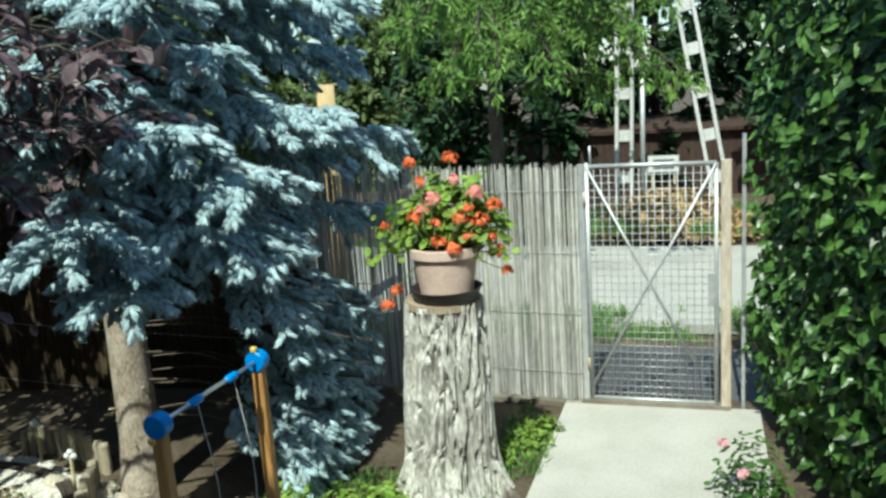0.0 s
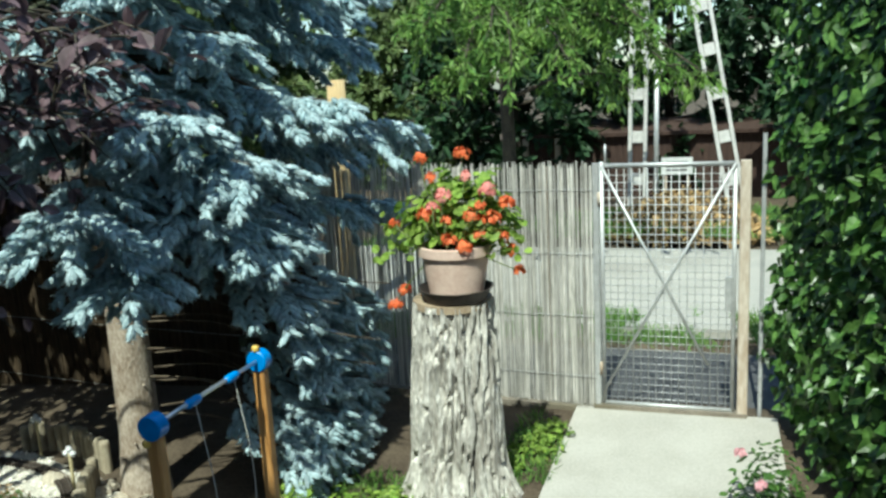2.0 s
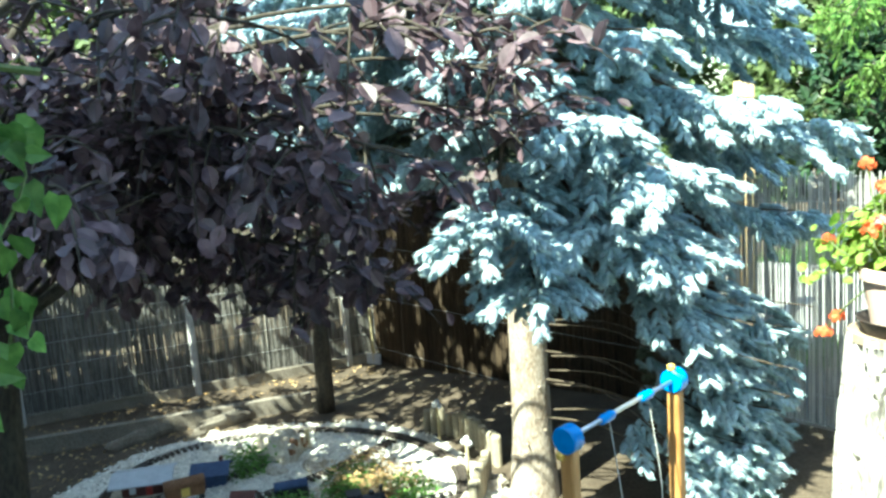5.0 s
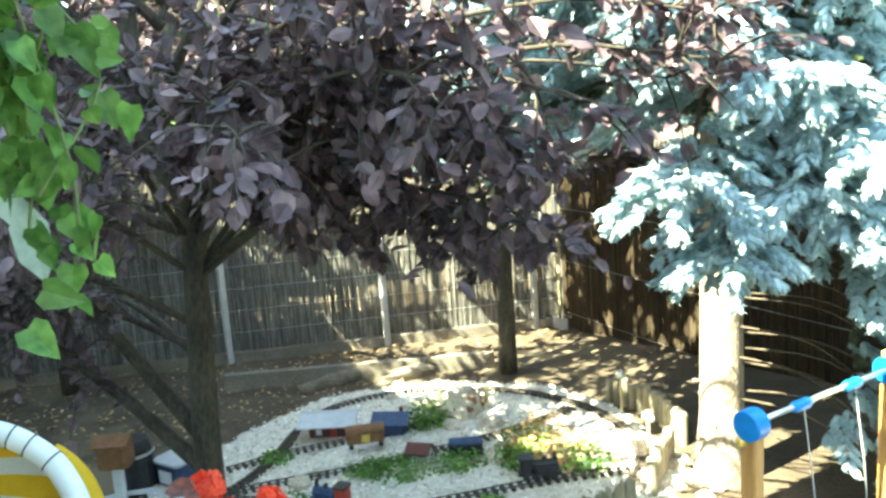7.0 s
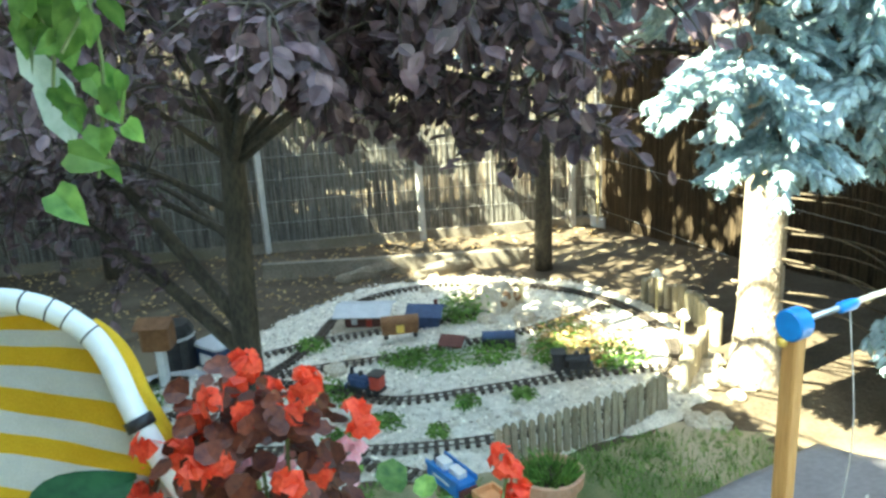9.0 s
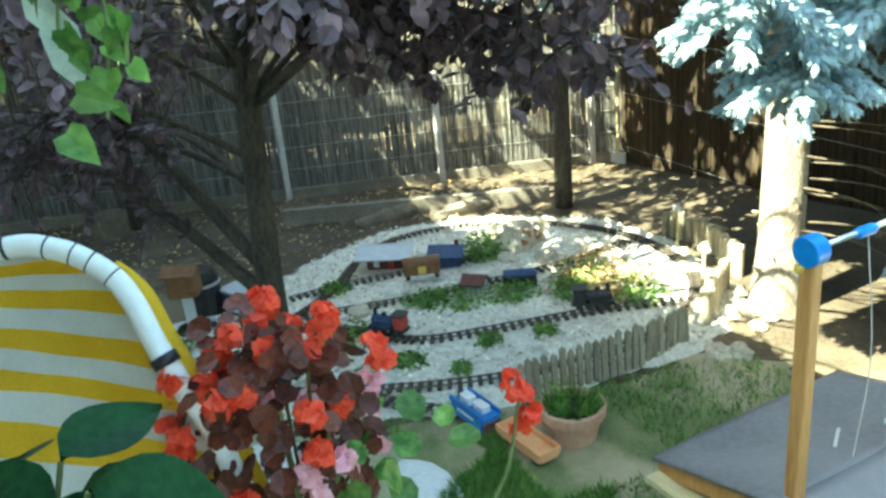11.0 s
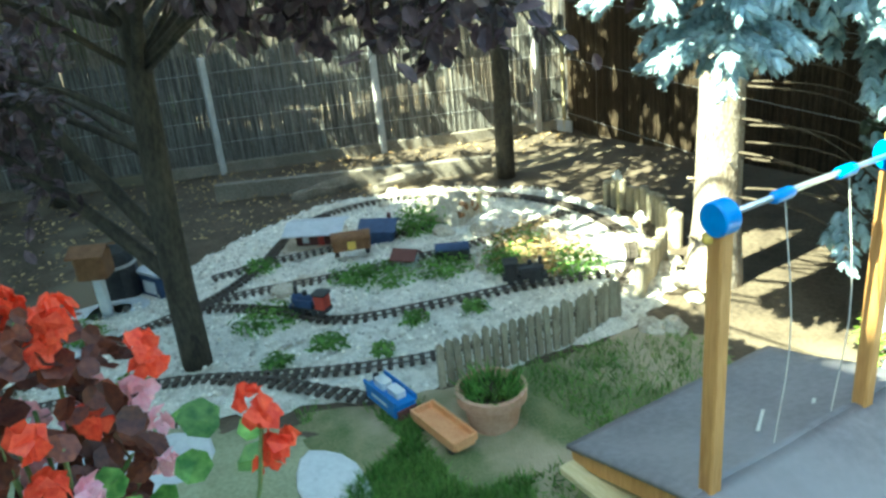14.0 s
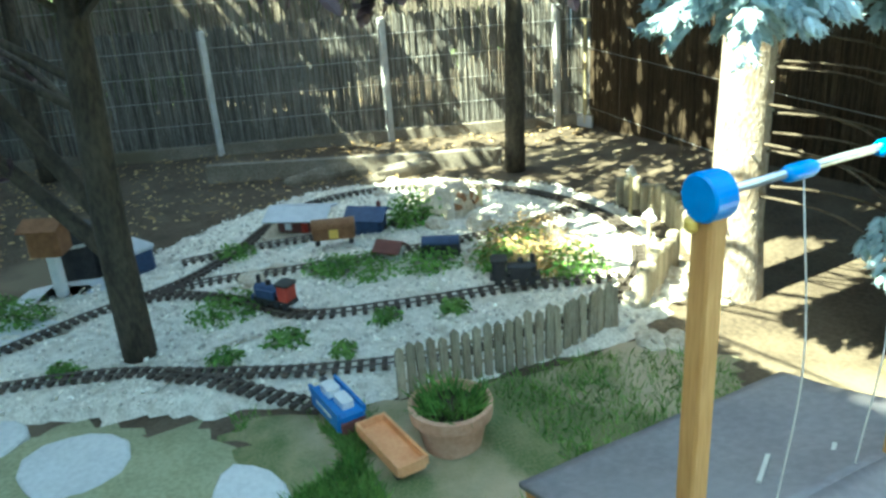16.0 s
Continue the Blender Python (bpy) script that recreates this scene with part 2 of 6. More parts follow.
# ---- building kit ----
class Geo:
    """Collects vertices and faces, and turns them into one mesh."""

    def __init__(self):
        self.v, self.f, self.n = [], [], 0

    def raw(self, v, f):
        v = np.asarray(v, float).reshape(-1, 3)
        self.v.append(v)
        self.f.extend(tuple(int(i) + self.n for i in q) for q in f)
        self.n += len(v)
        return self

    def box(self, size, centre=(0, 0, 0), m=None, bevel=0.0):
        x, y, z = (s / 2 for s in size)
        b = min(bevel, x * 0.9, y * 0.9)
        if b:
            ring = [(x - b, y), (-x + b, y), (-x, y - b), (-x, -y + b), (-x + b, -y), (x - b, -y), (x, -y + b), (x, y - b)]
        else:
            ring = [(x, y), (-x, y), (-x, -y), (x, -y)]
        k = len(ring)
        v = [(a, c, -z) for a, c in ring] + [(a, c, z) for a, c in ring]
        f = [tuple(range(k - 1, -1, -1)), tuple(range(k, 2 * k))] + [(i, (i + 1) % k, k + (i + 1) % k, k + i) for i in range(k)]
        v = np.array(v)
        if m is not None:
            v = v @ np.array(m.to_3x3()).T + np.array(m.translation)
        return self.raw(v + np.array(centre), f)

    def tube(self, pts, radii, k=8, caps=True):
        pts = np.asarray(pts, float)
        n = len(pts)
        radii = np.broadcast_to(np.asarray(radii, float), (n,))
        tan = np.gradient(pts, axis=0)
        tan /= np.linalg.norm(tan, axis=1)[:, None] + 1e-9
        ref = np.array((0, 0, 1.0)) if abs(tan[0][2]) < 0.9 else np.array((1.0, 0, 0))
        u = np.cross(tan, ref)
        u /= np.linalg.norm(u, axis=1)[:, None] + 1e-9
        w = np.cross(tan, u)
        a = np.linspace(0, 2 * np.pi, k, endpoint=False)
        ring = u[:, None, :] * np.cos(a)[None, :, None] + w[:, None, :] * np.sin(a)[None, :, None]
        v = (pts[:, None, :] + ring * radii[:, None, None]).reshape(-1, 3)
        f = [(i * k + j, i * k + (j + 1) % k, (i + 1) * k + (j + 1) % k, (i + 1) * k + j) for i in range(n - 1) for j in range(k)]
        if caps:
            f += [tuple(range(k - 1, -1, -1)), tuple(range((n - 1) * k, n * k))]
        return self.raw(v, f)

    def lathe(self, profile, centre=(0, 0, 0), k=24, wobble=0.0):
        a = np.linspace(0, 2 * np.pi, k, endpoint=False)
        v = []
        # rings close to each corner keep the edges crisp under smooth shading
        full = []
        for (r0, z0), (r1, z1) in zip(profile, profile[1:]):
            d = math.hypot(r1 - r0, z1 - z0)
            full += [(r0, z0)]
            if d > 0.012:
                e = 0.002 / d
                full += [(r0 + (r1 - r0) * e, z0 + (z1 - z0) * e), (r1 - (r1 - r0) * e, z1 - (z1 - z0) * e)]
        profile = full + [profile[-1]]
        for r, z in profile:
            rr = r * (1 + wobble * (np.sin(3 * a + z * 4) * 0.5 + np.sin(5 * a + 1 + z * 2) * 0.35))
            v.append(np.stack([rr * np.cos(a), rr * np.sin(a), np.full(k, z)], 1))
        n = len(profile)
        f = [(i * k + j, i * k + (j + 1) % k, (i + 1) * k + (j + 1) % k, (i + 1) * k + j) for i in range(n - 1) for j in range(k)]
        f += [tuple(range(k - 1, -1, -1)), tuple(range((n - 1) * k, n * k))]
        return self.raw(np.concatenate(v) + np.array(centre), f)

    def scatter(self, template, faces, pos, x_dir, z_dir, size):
        """Copies of a small template at many places; x_dir is its length, z_dir its upper side."""
        pos, x, z = (np.asarray(q, float) for q in (pos, x_dir, z_dir))
        x = x / (np.linalg.norm(x, axis=1)[:, None] + 1e-9)
        y = np.cross(z, x)
        y /= np.linalg.norm(y, axis=1)[:, None] + 1e-9
        z = np.cross(x, y)
        t = np.asarray(template, float)
        size = np.broadcast_to(np.asarray(size, float), (len(pos),))
        v = pos[:, None, :] + size[:, None, None] * (t[None, :, 0:1] * x[:, None] + t[None, :, 1:2] * y[:, None] + t[None, :, 2:3] * z[:, None])
        k = len(t)
        base = self.n
        for i in range(len(pos)):
            o = base + i * k
            for q in faces:
                self.f.append(tuple(o + j for j in q))
        self.v.append(v.reshape(-1, 3))
        self.n += len(pos) * k
        return self

    def mesh(self, name, material, smooth=False):
        me = bpy.data.meshes.new(name)
        v = np.concatenate(self.v) if self.v else np.zeros((0, 3))
        me.from_pydata(v.tolist(), [], self.f)
        me.materials.append(material)
        if smooth:
            me.polygons.foreach_set("use_smooth", np.ones(len(me.polygons), bool))
        me.update()
        return me


def part(name, geo, material, parent=None, label="", smooth=False):
    ob = new(name, geo.mesh(name, material, smooth))
    ob.parent = parent
    return tagged(ob, label)


def thing(name, at, label, category, group="", kind="", turn=0.0):
    ob = new(name)
    ob.empty_display_size = 0.1
    ob.matrix_world = pose(*at, 0, 0, turn)
    return tagged(ob, label, category, group, kind)


def setting(name, geo, material, label, category, smooth=False):
    return tagged(part(name, geo, material, None, "", smooth), label, category, "", "structure")


def unit(v):
    v = np.asarray(v, float)
    return v / (np.linalg.norm(v, axis=-1, keepdims=True) + 1e-9)


def rand_dirs(n):
    return unit(RNG.normal(size=(n, 3)))


def smooth_line(pts, n):
    """Points along a soft curve through pts."""
    pts = [Vector(p) for p in pts]
    ext = [pts[0] * 2 - pts[1]] + pts + [pts[-1] * 2 - pts[-2]]
    out = []
    segs = len(pts) - 1
    for i in range(n):
        s = i / (n - 1) * segs
        k = min(int(s), segs - 1)
        t = s - k
        a, b, c, d = ext[k], ext[k + 1], ext[k + 2], ext[k + 3]
        out.append(0.5 * ((2 * b) + (c - a) * t + (2 * a - 5 * b + 4 * c - d) * t * t + (3 * b - a - 3 * c + d) * t ** 3))
    return np.array([tuple(p) for p in out])


# leaf templates: length along x, upper side z
LEAF = ([(0, 0, 0), (0.3, 0.22, 0.05), (0.7, 0.2, 0.02), (1, 0, -0.08), (0.7, -0.2, 0.02), (0.3, -0.22, 0.05), (0.5, 0, -0.04)],
        [(0, 6, 1), (1, 6, 2), (2, 6, 3), (3, 6, 4), (4, 6, 5), (5, 6, 0)])
SLIM = ([(0, 0, 0), (0.45, 0.15, 0.03), (1, 0, -0.16), (0.45, -0.15, 0.03)], [(0, 2, 1), (0, 3, 2)])
ROUND = ([(0, 0, 0), (0.15, 0.4, 0.1), (0.6, 0.5, 0.08), (0.95, 0.2, -0.02), (0.95, -0.2, -0.02), (0.6, -0.5, 0.08), (0.15, -0.4, 0.1), (0.45, 0, -0.03)],
         [(0, 7, 1), (1, 7, 2), (2, 7, 3), (3, 7, 4), (4, 7, 5), (5, 7, 6), (6, 7, 0)])
HEART = ([(0, 0, 0), (-0.08, 0.28, 0.06), (0.18, 0.42, 0.06), (0.55, 0.28, 0.02), (1, 0, -0.1), (0.55, -0.28, 0.02), (0.18, -0.42, 0.06), (-0.08, -0.28, 0.06), (0.4, 0, -0.05)],
         [(0, 8, 1), (1, 8, 2), (2, 8, 3), (3, 8, 4), (4, 8, 5), (5, 8, 6), (6, 8, 7), (7, 8, 0)])
OVAL = ([(0, 0, 0), (0.22, 0.22, 0.05), (0.55, 0.31, 0.05), (0.82, 0.19, 0.0), (1, 0, -0.08), (0.82, -0.19, 0.0), (0.55, -0.31, 0.05), (0.22, -0.22, 0.05), (0.5, 0, -0.04)],
        [(0, 8, 1), (1, 8, 2), (2, 8, 3), (3, 8, 4), (4, 8, 5), (5, 8, 6), (6, 8, 7), (7, 8, 0)])
BLADE = ([(0, -0.05, 0), (0, 0.05, 0), (0.6, 0.03, 0.06), (0.6, -0.03, 0.06), (1, 0, 0.25)], [(0, 1, 2, 3), (3, 2, 4)])
FLAT3 = ([(0, -0.35, 0), (0.5, -0.5, 0.1), (1, 0, 0), (0.5, 0.5, 0.1), (0, 0.35, 0)], [(0, 1, 2, 3, 4)])


def ground_z(x, y):
    x = np.asarray(x, float)
    return -0.07 * np.clip((-1.6 - x) / 1.4, 0, 1) - 0.095 * np.clip(-3.3 - x, 0, 4.2)


def inside(poly, x, y):
    poly = np.array(poly)
    x, y = np.asarray(x), np.asarray(y)
    c = np.zeros(x.shape, bool)
    j = len(poly) - 1
    for i in range(len(poly)):
        xi, yi, xj, yj = *poly[i], *poly[j]
        c ^= ((yi > y) != (yj > y)) & (x < (xj - xi) * (y - yi) / (yj - yi + 1e-12) + xi)
        j = i
    return c


def spread(poly, n):
    p = np.array(poly)
    lo, hi = p.min(0), p.max(0)
    out = np.zeros((0, 2))
    while len(out) < n:
        q = RNG.uniform(lo, hi, (n * 2, 2))
        out = np.concatenate([out, q[inside(poly, q[:, 0], q[:, 1])]])
    return out[:n]


def patch_sheet(poly, lift, step, rough, seed):
    """A thin uneven sheet over the ground within poly, with its edges let into the ground."""
    p = np.array(poly)
    lo, hi = p.min(0), p.max(0)
    xs, ys = np.arange(lo[0] - step, hi[0] + step, step), np.arange(lo[1] - step, hi[1] + step, step)
    X, Y = np.meshgrid(xs, ys, indexing="ij")
    jx, jy = X + RNG.uniform(-0.3, 0.3, X.shape) * step, Y + RNG.uniform(-0.3, 0.3, X.shape) * step
    ins = inside(poly, jx, jy)
    z = ground_z(jx, jy) + np.where(ins, lift, -0.03)
    z += np.array([[noise.noise((a * 6, b * 6, seed)) for a, b in zip(r, s)] for r, s in zip(jx, jy)]) * rough
    nx, ny = X.shape
    idx = np.arange(nx * ny).reshape(nx, ny)
    near = ins[:-1, :-1] | ins[1:, :-1] | ins[1:, 1:] | ins[:-1, 1:]
    f = [(idx[i, j], idx[i + 1, j], idx[i + 1, j + 1], idx[i, j + 1]) for i in range(nx - 1) for j in range(ny - 1) if near[i, j]]
    return Geo().raw(np.stack([jx, jy, z], -1), f)


# ---- ground ----
def build_ground():
    fine = np.unique(np.concatenate([np.linspace(-14, 4, 73), [-400, -150, -60, -30, -20, 8, 15, 30, 60, 150, 400]]))
    finey = np.unique(np.concatenate([np.linspace(-3, 16, 77), [-400, -150, -60, -20, -8, 22, 30, 60, 150, 400]]))
    X, Y = np.meshgrid(fine, finey, indexing="ij")
    Zg = ground_z(X, Y)
    near = (X > -14) & (X < 4) & (Y > -3) & (Y < 16)
    Zg = Zg + near * np.array([[noise.noise((a * 1.3, b * 1.3, 3)) for a, b in zip(r, s)] for r, s in zip(X, Y)]) * 0.03 - 0.015
    Zg = np.where(Y > 8.9, -0.28, np.where(Y > 7.9, np.minimum(Zg, -0.1), Zg))
    nx, ny = X.shape
    idx = np.arange(nx * ny).reshape(nx, ny)
    f = [(idx[i, j], idx[i + 1, j], idx[i + 1, j + 1], idx[i, j + 1]) for i in range(nx - 1) for j in range(ny - 1)]
    setting("ground", Geo().raw(np.stack([X, Y, Zg], -1), f), EARTH, "bare brown trodden earth of the garden", "ground", True)


build_ground()
BED = [(-5.0, 1.1), (-4.5, 1.9), (-4.15, 2.55), (-3.75, 3.1), (-3.45, 3.45), (-3.38, 4.1), (-3.3, 4.85), (-3.45, 5.45), (-4.1, 5.85), (-5.0, 6.2),
       (-6.0, 6.3), (-7.1, 5.7), (-7.6, 4.7), (-7.2, 3.7), (-6.6, 2.9), (-6.1, 2.0), (-5.9, 1.1)]
GRASS = [(-3.75, 2.95), (-3.5, 3.4), (-3.3, 3.9), (-3.2, 4.9), (-2.85, 5.1), (-2.4, 4.7), (-1.0, 4.9), (-0.6, 3.4), (-1.2, 2.2), (-2.5, 2.7), (-3.0, 2.85)]
setting("lawn", patch_sheet(GRASS, 0.012, 0.08, 0.02, 5.0), TURF, "worn patchy lawn with bare dry spots", "lawn", True)
setting("gravel_bed", patch_sheet(BED, 0.02, 0.07, 0.03, 9.0), GRAVEL, "pale gravel bed under a garden model railway", "gravel", True)

q = Geo()
q.box((1.5, 2.9, 0.08), (0.1, 6.05, -0.02), bevel=0.01)
setting("garden_path", q, CONCRETE, "pale concrete garden path leading to the gate", "path")
setting("pavement", Geo().box((9.2, 1.5, 0.1), (1.75, 8.35, -0.075), bevel=0.01), ASPHALT, "grey asphalt strip outside the gate", "pavement")
setting("road", Geo().box((60, 4.4, 0.1), (-1, 12.5, -0.2), bevel=0.01), ROAD, "pale sunlit lane outside the garden", "road")


# ---- reed fences ----
def reed_fence(name, a, b, bottom, top, material, label, seed, post_every=2.0, post_mat=None, ragged=0.04, post_side=-1, pitch=0.014, backing=False):
    a, b = np.array(a, float), np.array(b, float)
    length = np.linalg.norm(b - a)
    d = (b - a) / length
    nrm = np.array((-d[1], d[0]))
    root = thing(name, (a[0], a[1], bottom), label, "fence", kind="structure")
    rng = np.random.default_rng(seed)
    n = int(length / pitch)
    s = np.linspace(0, length, n) + rng.uniform(-0.004, 0.004, n)
    g = Geo()
    v, f = [], []
    for i in range(n):
        w, off = pitch * rng.uniform(0.45, 0.8), rng.uniform(-0.008, 0.008)
        lo, hi = bottom + rng.uniform(-0.01, 0.02), top + rng.uniform(-ragged, ragged * 0.6)
        lean = rng.normal(0, 0.012)
        for z, sh in ((lo, 0), (hi, lean)):
            c = a + d * (s[i] + sh) + nrm * off
            v += [(*(c - d * w), z), (*(c + nrm * -w), z), (*(c + d * w), z), (*(c + nrm * w), z)]
        o = i * 8
        f += [(o, o + 1, o + 5, o + 4), (o + 1, o + 2, o + 6, o + 5), (o + 2, o + 3, o + 7, o + 6), (o + 3, o, o + 4, o + 7), (o + 4, o + 5, o + 6, o + 7)]
    g.raw(v, f)
    mesh = part("reed_screen", g, material)
    mesh["kind"] = "stuff"
    mesh.parent = root
    mesh.matrix_parent_inverse = root.matrix_world.inverted()
    for z in np.linspace(bottom + 0.25, top - 0.2, 4):
        w = part("binding_wire", Geo().tube([(*(a + nrm * 0.014), z), (*((a + b) / 2 + nrm * 0.014), z - 0.01), (*(b + nrm * 0.014), z)], 0.0025, 5), GALV, root)
        w.matrix_parent_inverse = root.matrix_world.inverted()
    # dark sheet added to hide the bright lane between the reeds
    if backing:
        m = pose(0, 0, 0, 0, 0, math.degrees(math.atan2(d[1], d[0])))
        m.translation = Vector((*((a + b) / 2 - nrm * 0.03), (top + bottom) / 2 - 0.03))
        w = part("added_backing", Geo().box((length - 0.02, 0.012, top - bottom - 0.1), m=m), material, root, "dark sheet added behind the reeds to close their gaps")
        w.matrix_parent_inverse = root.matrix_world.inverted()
    for k in range(int(length / post_every) + 1):
        c = a + d * min(k * post_every + 0.4, length - 0.05) + nrm * 0.05 * post_side
        p = part("fence_post", Geo().box((0.07, 0.07, top - bottom + 0.1), (*c, (top + bottom) / 2 - 0.08), bevel=0.01), post_mat or RUSTY, root)
        p.matrix_parent_inverse = root.matrix_world.inverted()
    return root


CORNER = (-7.95, 8.15)
BACK_END = (-11.6, -0.6)
MID = (-3.0, 7.72)
reed_fence("reed_fence_street", (-0.5, 7.5), MID, 0.02, 1.97, REED, "sun-bleached grey reed screen on the street fence", 3, pitch=0.008)
reed_fence("reed_fence_corner", MID, CORNER, -0.55, 1.9, REED_DARK, "brown reed screen behind the spruce, coloured darker for its shade", 9, pitch=0.009, backing=True)
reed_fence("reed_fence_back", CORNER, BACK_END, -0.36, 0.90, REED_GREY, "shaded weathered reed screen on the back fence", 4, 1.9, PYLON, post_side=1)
reed_fence("reed_fence_neighbour", (-8.6, 9.2), (-12.6, -0.2), 0.3, 2.3, REED_OLD, "taller reed screen of the neighbouring garden", 6, 2.2)


def kerb_wall(name, a, b, z0, z1, label, thick=0.12):
    a, b = Vector((*a, 0)), Vector((*b, 0))
    d = b - a
    m = pose(0, 0, 0, 0, 0, math.degrees(math.atan2(d.y, d.x)))
    m.translation = (a + b) / 2 + Vector((0, 0, (z0 + z1) / 2))
    return setting(name, Geo().box((d.length, thick, z1 - z0), m=m, bevel=0.012), PLINTH, label, "plinth")


kerb_wall("fence_plinth_corner", MID, CORNER, -0.95, -0.55, "low earth-stained plinth behind the spruce")
kerb_wall("fence_plinth_street", (-0.52, 7.5), MID, -0.75, 0.02, "low weathered concrete plinth under the street fence")
kerb_wall("fence_plinth_back", CORNER, BACK_END, -0.9, -0.36, "low brown concrete plinth under the back fence")
kerb_wall("bank_edging", (-7.2, 6.5), (-8.6, 3.9), -0.6, -0.30, "sunken stone edging behind the railway", 0.08)


# ---- gate ----
def build_gate():
    x0, x1, y, zb, zt = -0.43, 0.53, 7.5, 0.06, 1.95
    root = thing("garden_gate", (x0, y, 0), "closed galvanised steel garden gate with square wire mesh and crossed braces", "gate")
    inv = root.matrix_world.inverted()

    def add(name, geo, material, label="", smooth=True):
        p = part(name, geo, material, root, label, smooth)
        p.matrix_parent_inverse = inv
        return p
    for p, q in (((x0, y, zb), (x0, y, zt + 0.03)), ((x1, y, zb), (x1, y, zt)), ((x0, y, zt), (x1, y, zt)), ((x0, y, zb), (x1, y, zb))):
        add("frame_tube", Geo().tube([p, q], 0.017, 10), GALV)
    add("antenna_rod", Geo().tube([(x0 + 0.03, y, zt), (x0 + 0.03, y, zt + 0.16)], 0.008, 6), GALV)
    for p, q in (((x0, y - 0.02, zt), (x1 - 0.18, y - 0.02, 0.42)), ((x1, y - 0.026, zt), (x0, y - 0.026, zb + 0.1))):
        add("brace", Geo().tube([p, q], 0.011, 8), GALV)
    for x in np.arange(x0 + 0.055, x1, 0.057):
        add("mesh_wire", Geo().tube([(x, y, zb), (x + 0.003, y + 0.003, 1.0), (x, y, zt)], 0.0032, 5), GALV)
    for z in np.arange(zb + 0.05, zt, 0.057):
        add("mesh_wire", Geo().tube([(x0, y + 0.006, z), (x1, y + 0.006, z)], 0.0032, 5), GALV)
    plate = add("lock_case", Geo().box((0.05, 0.045, 0.26), (x1 - 0.035, y - 0.01, 0.98), bevel=0.006), GALV, smooth=False)
    h = part("handle", Geo().tube([(x1 - 0.04, y - 0.04, 1.03), (x1 - 0.04, y - 0.075, 1.03), (x1 - 0.15, y - 0.075, 1.02)], 0.009, 8), BAR_STEEL, plate, "steel lever handle", True)
    h.matrix_parent_inverse = inv
    for z in (0.35, 1.7):
        add("hinge", Geo().tube([(x0 - 0.02, y - 0.02, z - 0.05), (x0 - 0.02, y - 0.02, z + 0.05)], 0.014, 8), RUSTY)


build_gate()
for x, lab in ((-0.475, "slim grey steel gate post beside the reed fence"), (0.60, "weathered pale steel gate post beside the hedge")):
    w = 0.05 if x < 0 else 0.075
    tagged(part("gate_post", Geo().box((w, w, 2.0), (x, 7.5, 0.97), bevel=0.008), RUSTY if x > 0 else GALV), lab, "post", "posts of the gate")
setting("gate_sill", Geo().box((1.15, 0.1, 0.07), (0.06, 7.5, 0.015), bevel=0.01), PLINTH, "dark concrete sill under the garden gate", "sill")
setting("hedge_stake", Geo().box((0.03, 0.03, 2.2), (0.73, 7.6, 1.05), bevel=0.006), GALV, "thin weathered stake between gate post and hedge", "stake")


# ---- stump with the geranium ----
STUMP = (-1.17, 5.93)


def build_stump():
    k, rows = 120, 80
    a = np.linspace(0, 2 * np.pi, k, endpoint=False)
    v = []
    for i in range(rows):
        h = i / (rows - 1)
        z = -0.05 + 1.36 * h
        r = 0.255 + 0.075 * (1 - h) + 0.12 * max(0, 1 - h * 4.2) ** 2
        ridge = np.array([noise.fractal((math.cos(t) * 4.0, math.sin(t) * 4.0, z * 1.3), 1.0, 2.0, 3) for t in a])
        crack = np.array([min(abs(noise.noise((math.cos(t) * 6.0 + 3 + 0.25 * math.sin(z * 9), math.sin(t) * 6.0, z * 1.2))), 1.6 * abs(noise.noise((math.cos(t) * 8 + 9, math.sin(t) * 8, z * 2.6)))) for t in a])
        root_f = np.cos(a * 5 + 0.6) * 0.10 * max(0, 1 - h * 4) ** 2
        rr = r * (1 + root_f) + ridge * 0.014 - np.clip(0.19 - crack, 0, 1) * 0.32
        v.append(np.stack([rr * np.cos(a) + 0.02 * h, rr * np.sin(a), np.full(k, z)], 1))
    f = [(i * k + j, i * k + (j + 1) % k, (i + 1) * k + (j + 1) % k, (i + 1) * k + j) for i in range(rows - 1) for j in range(k)]
    root = thing("tree_stump", (*STUMP, 0), "tall old tree stump with pale cracked bark", "tree stump")
    part("bark", Geo().raw(np.concatenate(v), f), BARK_STUMP, root, "grey flaking furrowed bark")
    part("cut_top", Geo().lathe([(0.245, 1.27), (0.245, 1.315), (0.05, 1.318)], (0.02, 0, 0), 32, 0.02), STUMP_WOOD, root, "sawn top of the stump")


build_stump()
tagged(part("plant_saucer", Geo().lathe([(0.185, 1.322), (0.225, 1.395), (0.232, 1.40), (0.222, 1.40), (0.19, 1.345), (0.02, 1.34)], (STUMP[0] + 0.06, STUMP[1] - 0.05, 0), 40), SAUCER, None, "", True),
       "dark brown plastic saucer on the tree stump", "saucer")


def petals_ball(g, centres, radius, count, size):
    for c in centres:
        d = rand_dirs(count)
        d[:, 2] = np.abs(d[:, 2]) * 0.8 - 0.15
        pos = np.array(c) + unit(d) * radius * RNG.uniform(0.7, 1.05, (count, 1))
        g.scatter(*FLAT3, pos, unit(np.cross(d, rand_dirs(count))), unit(d), RNG.uniform(0.7, 1.2, count) * size)


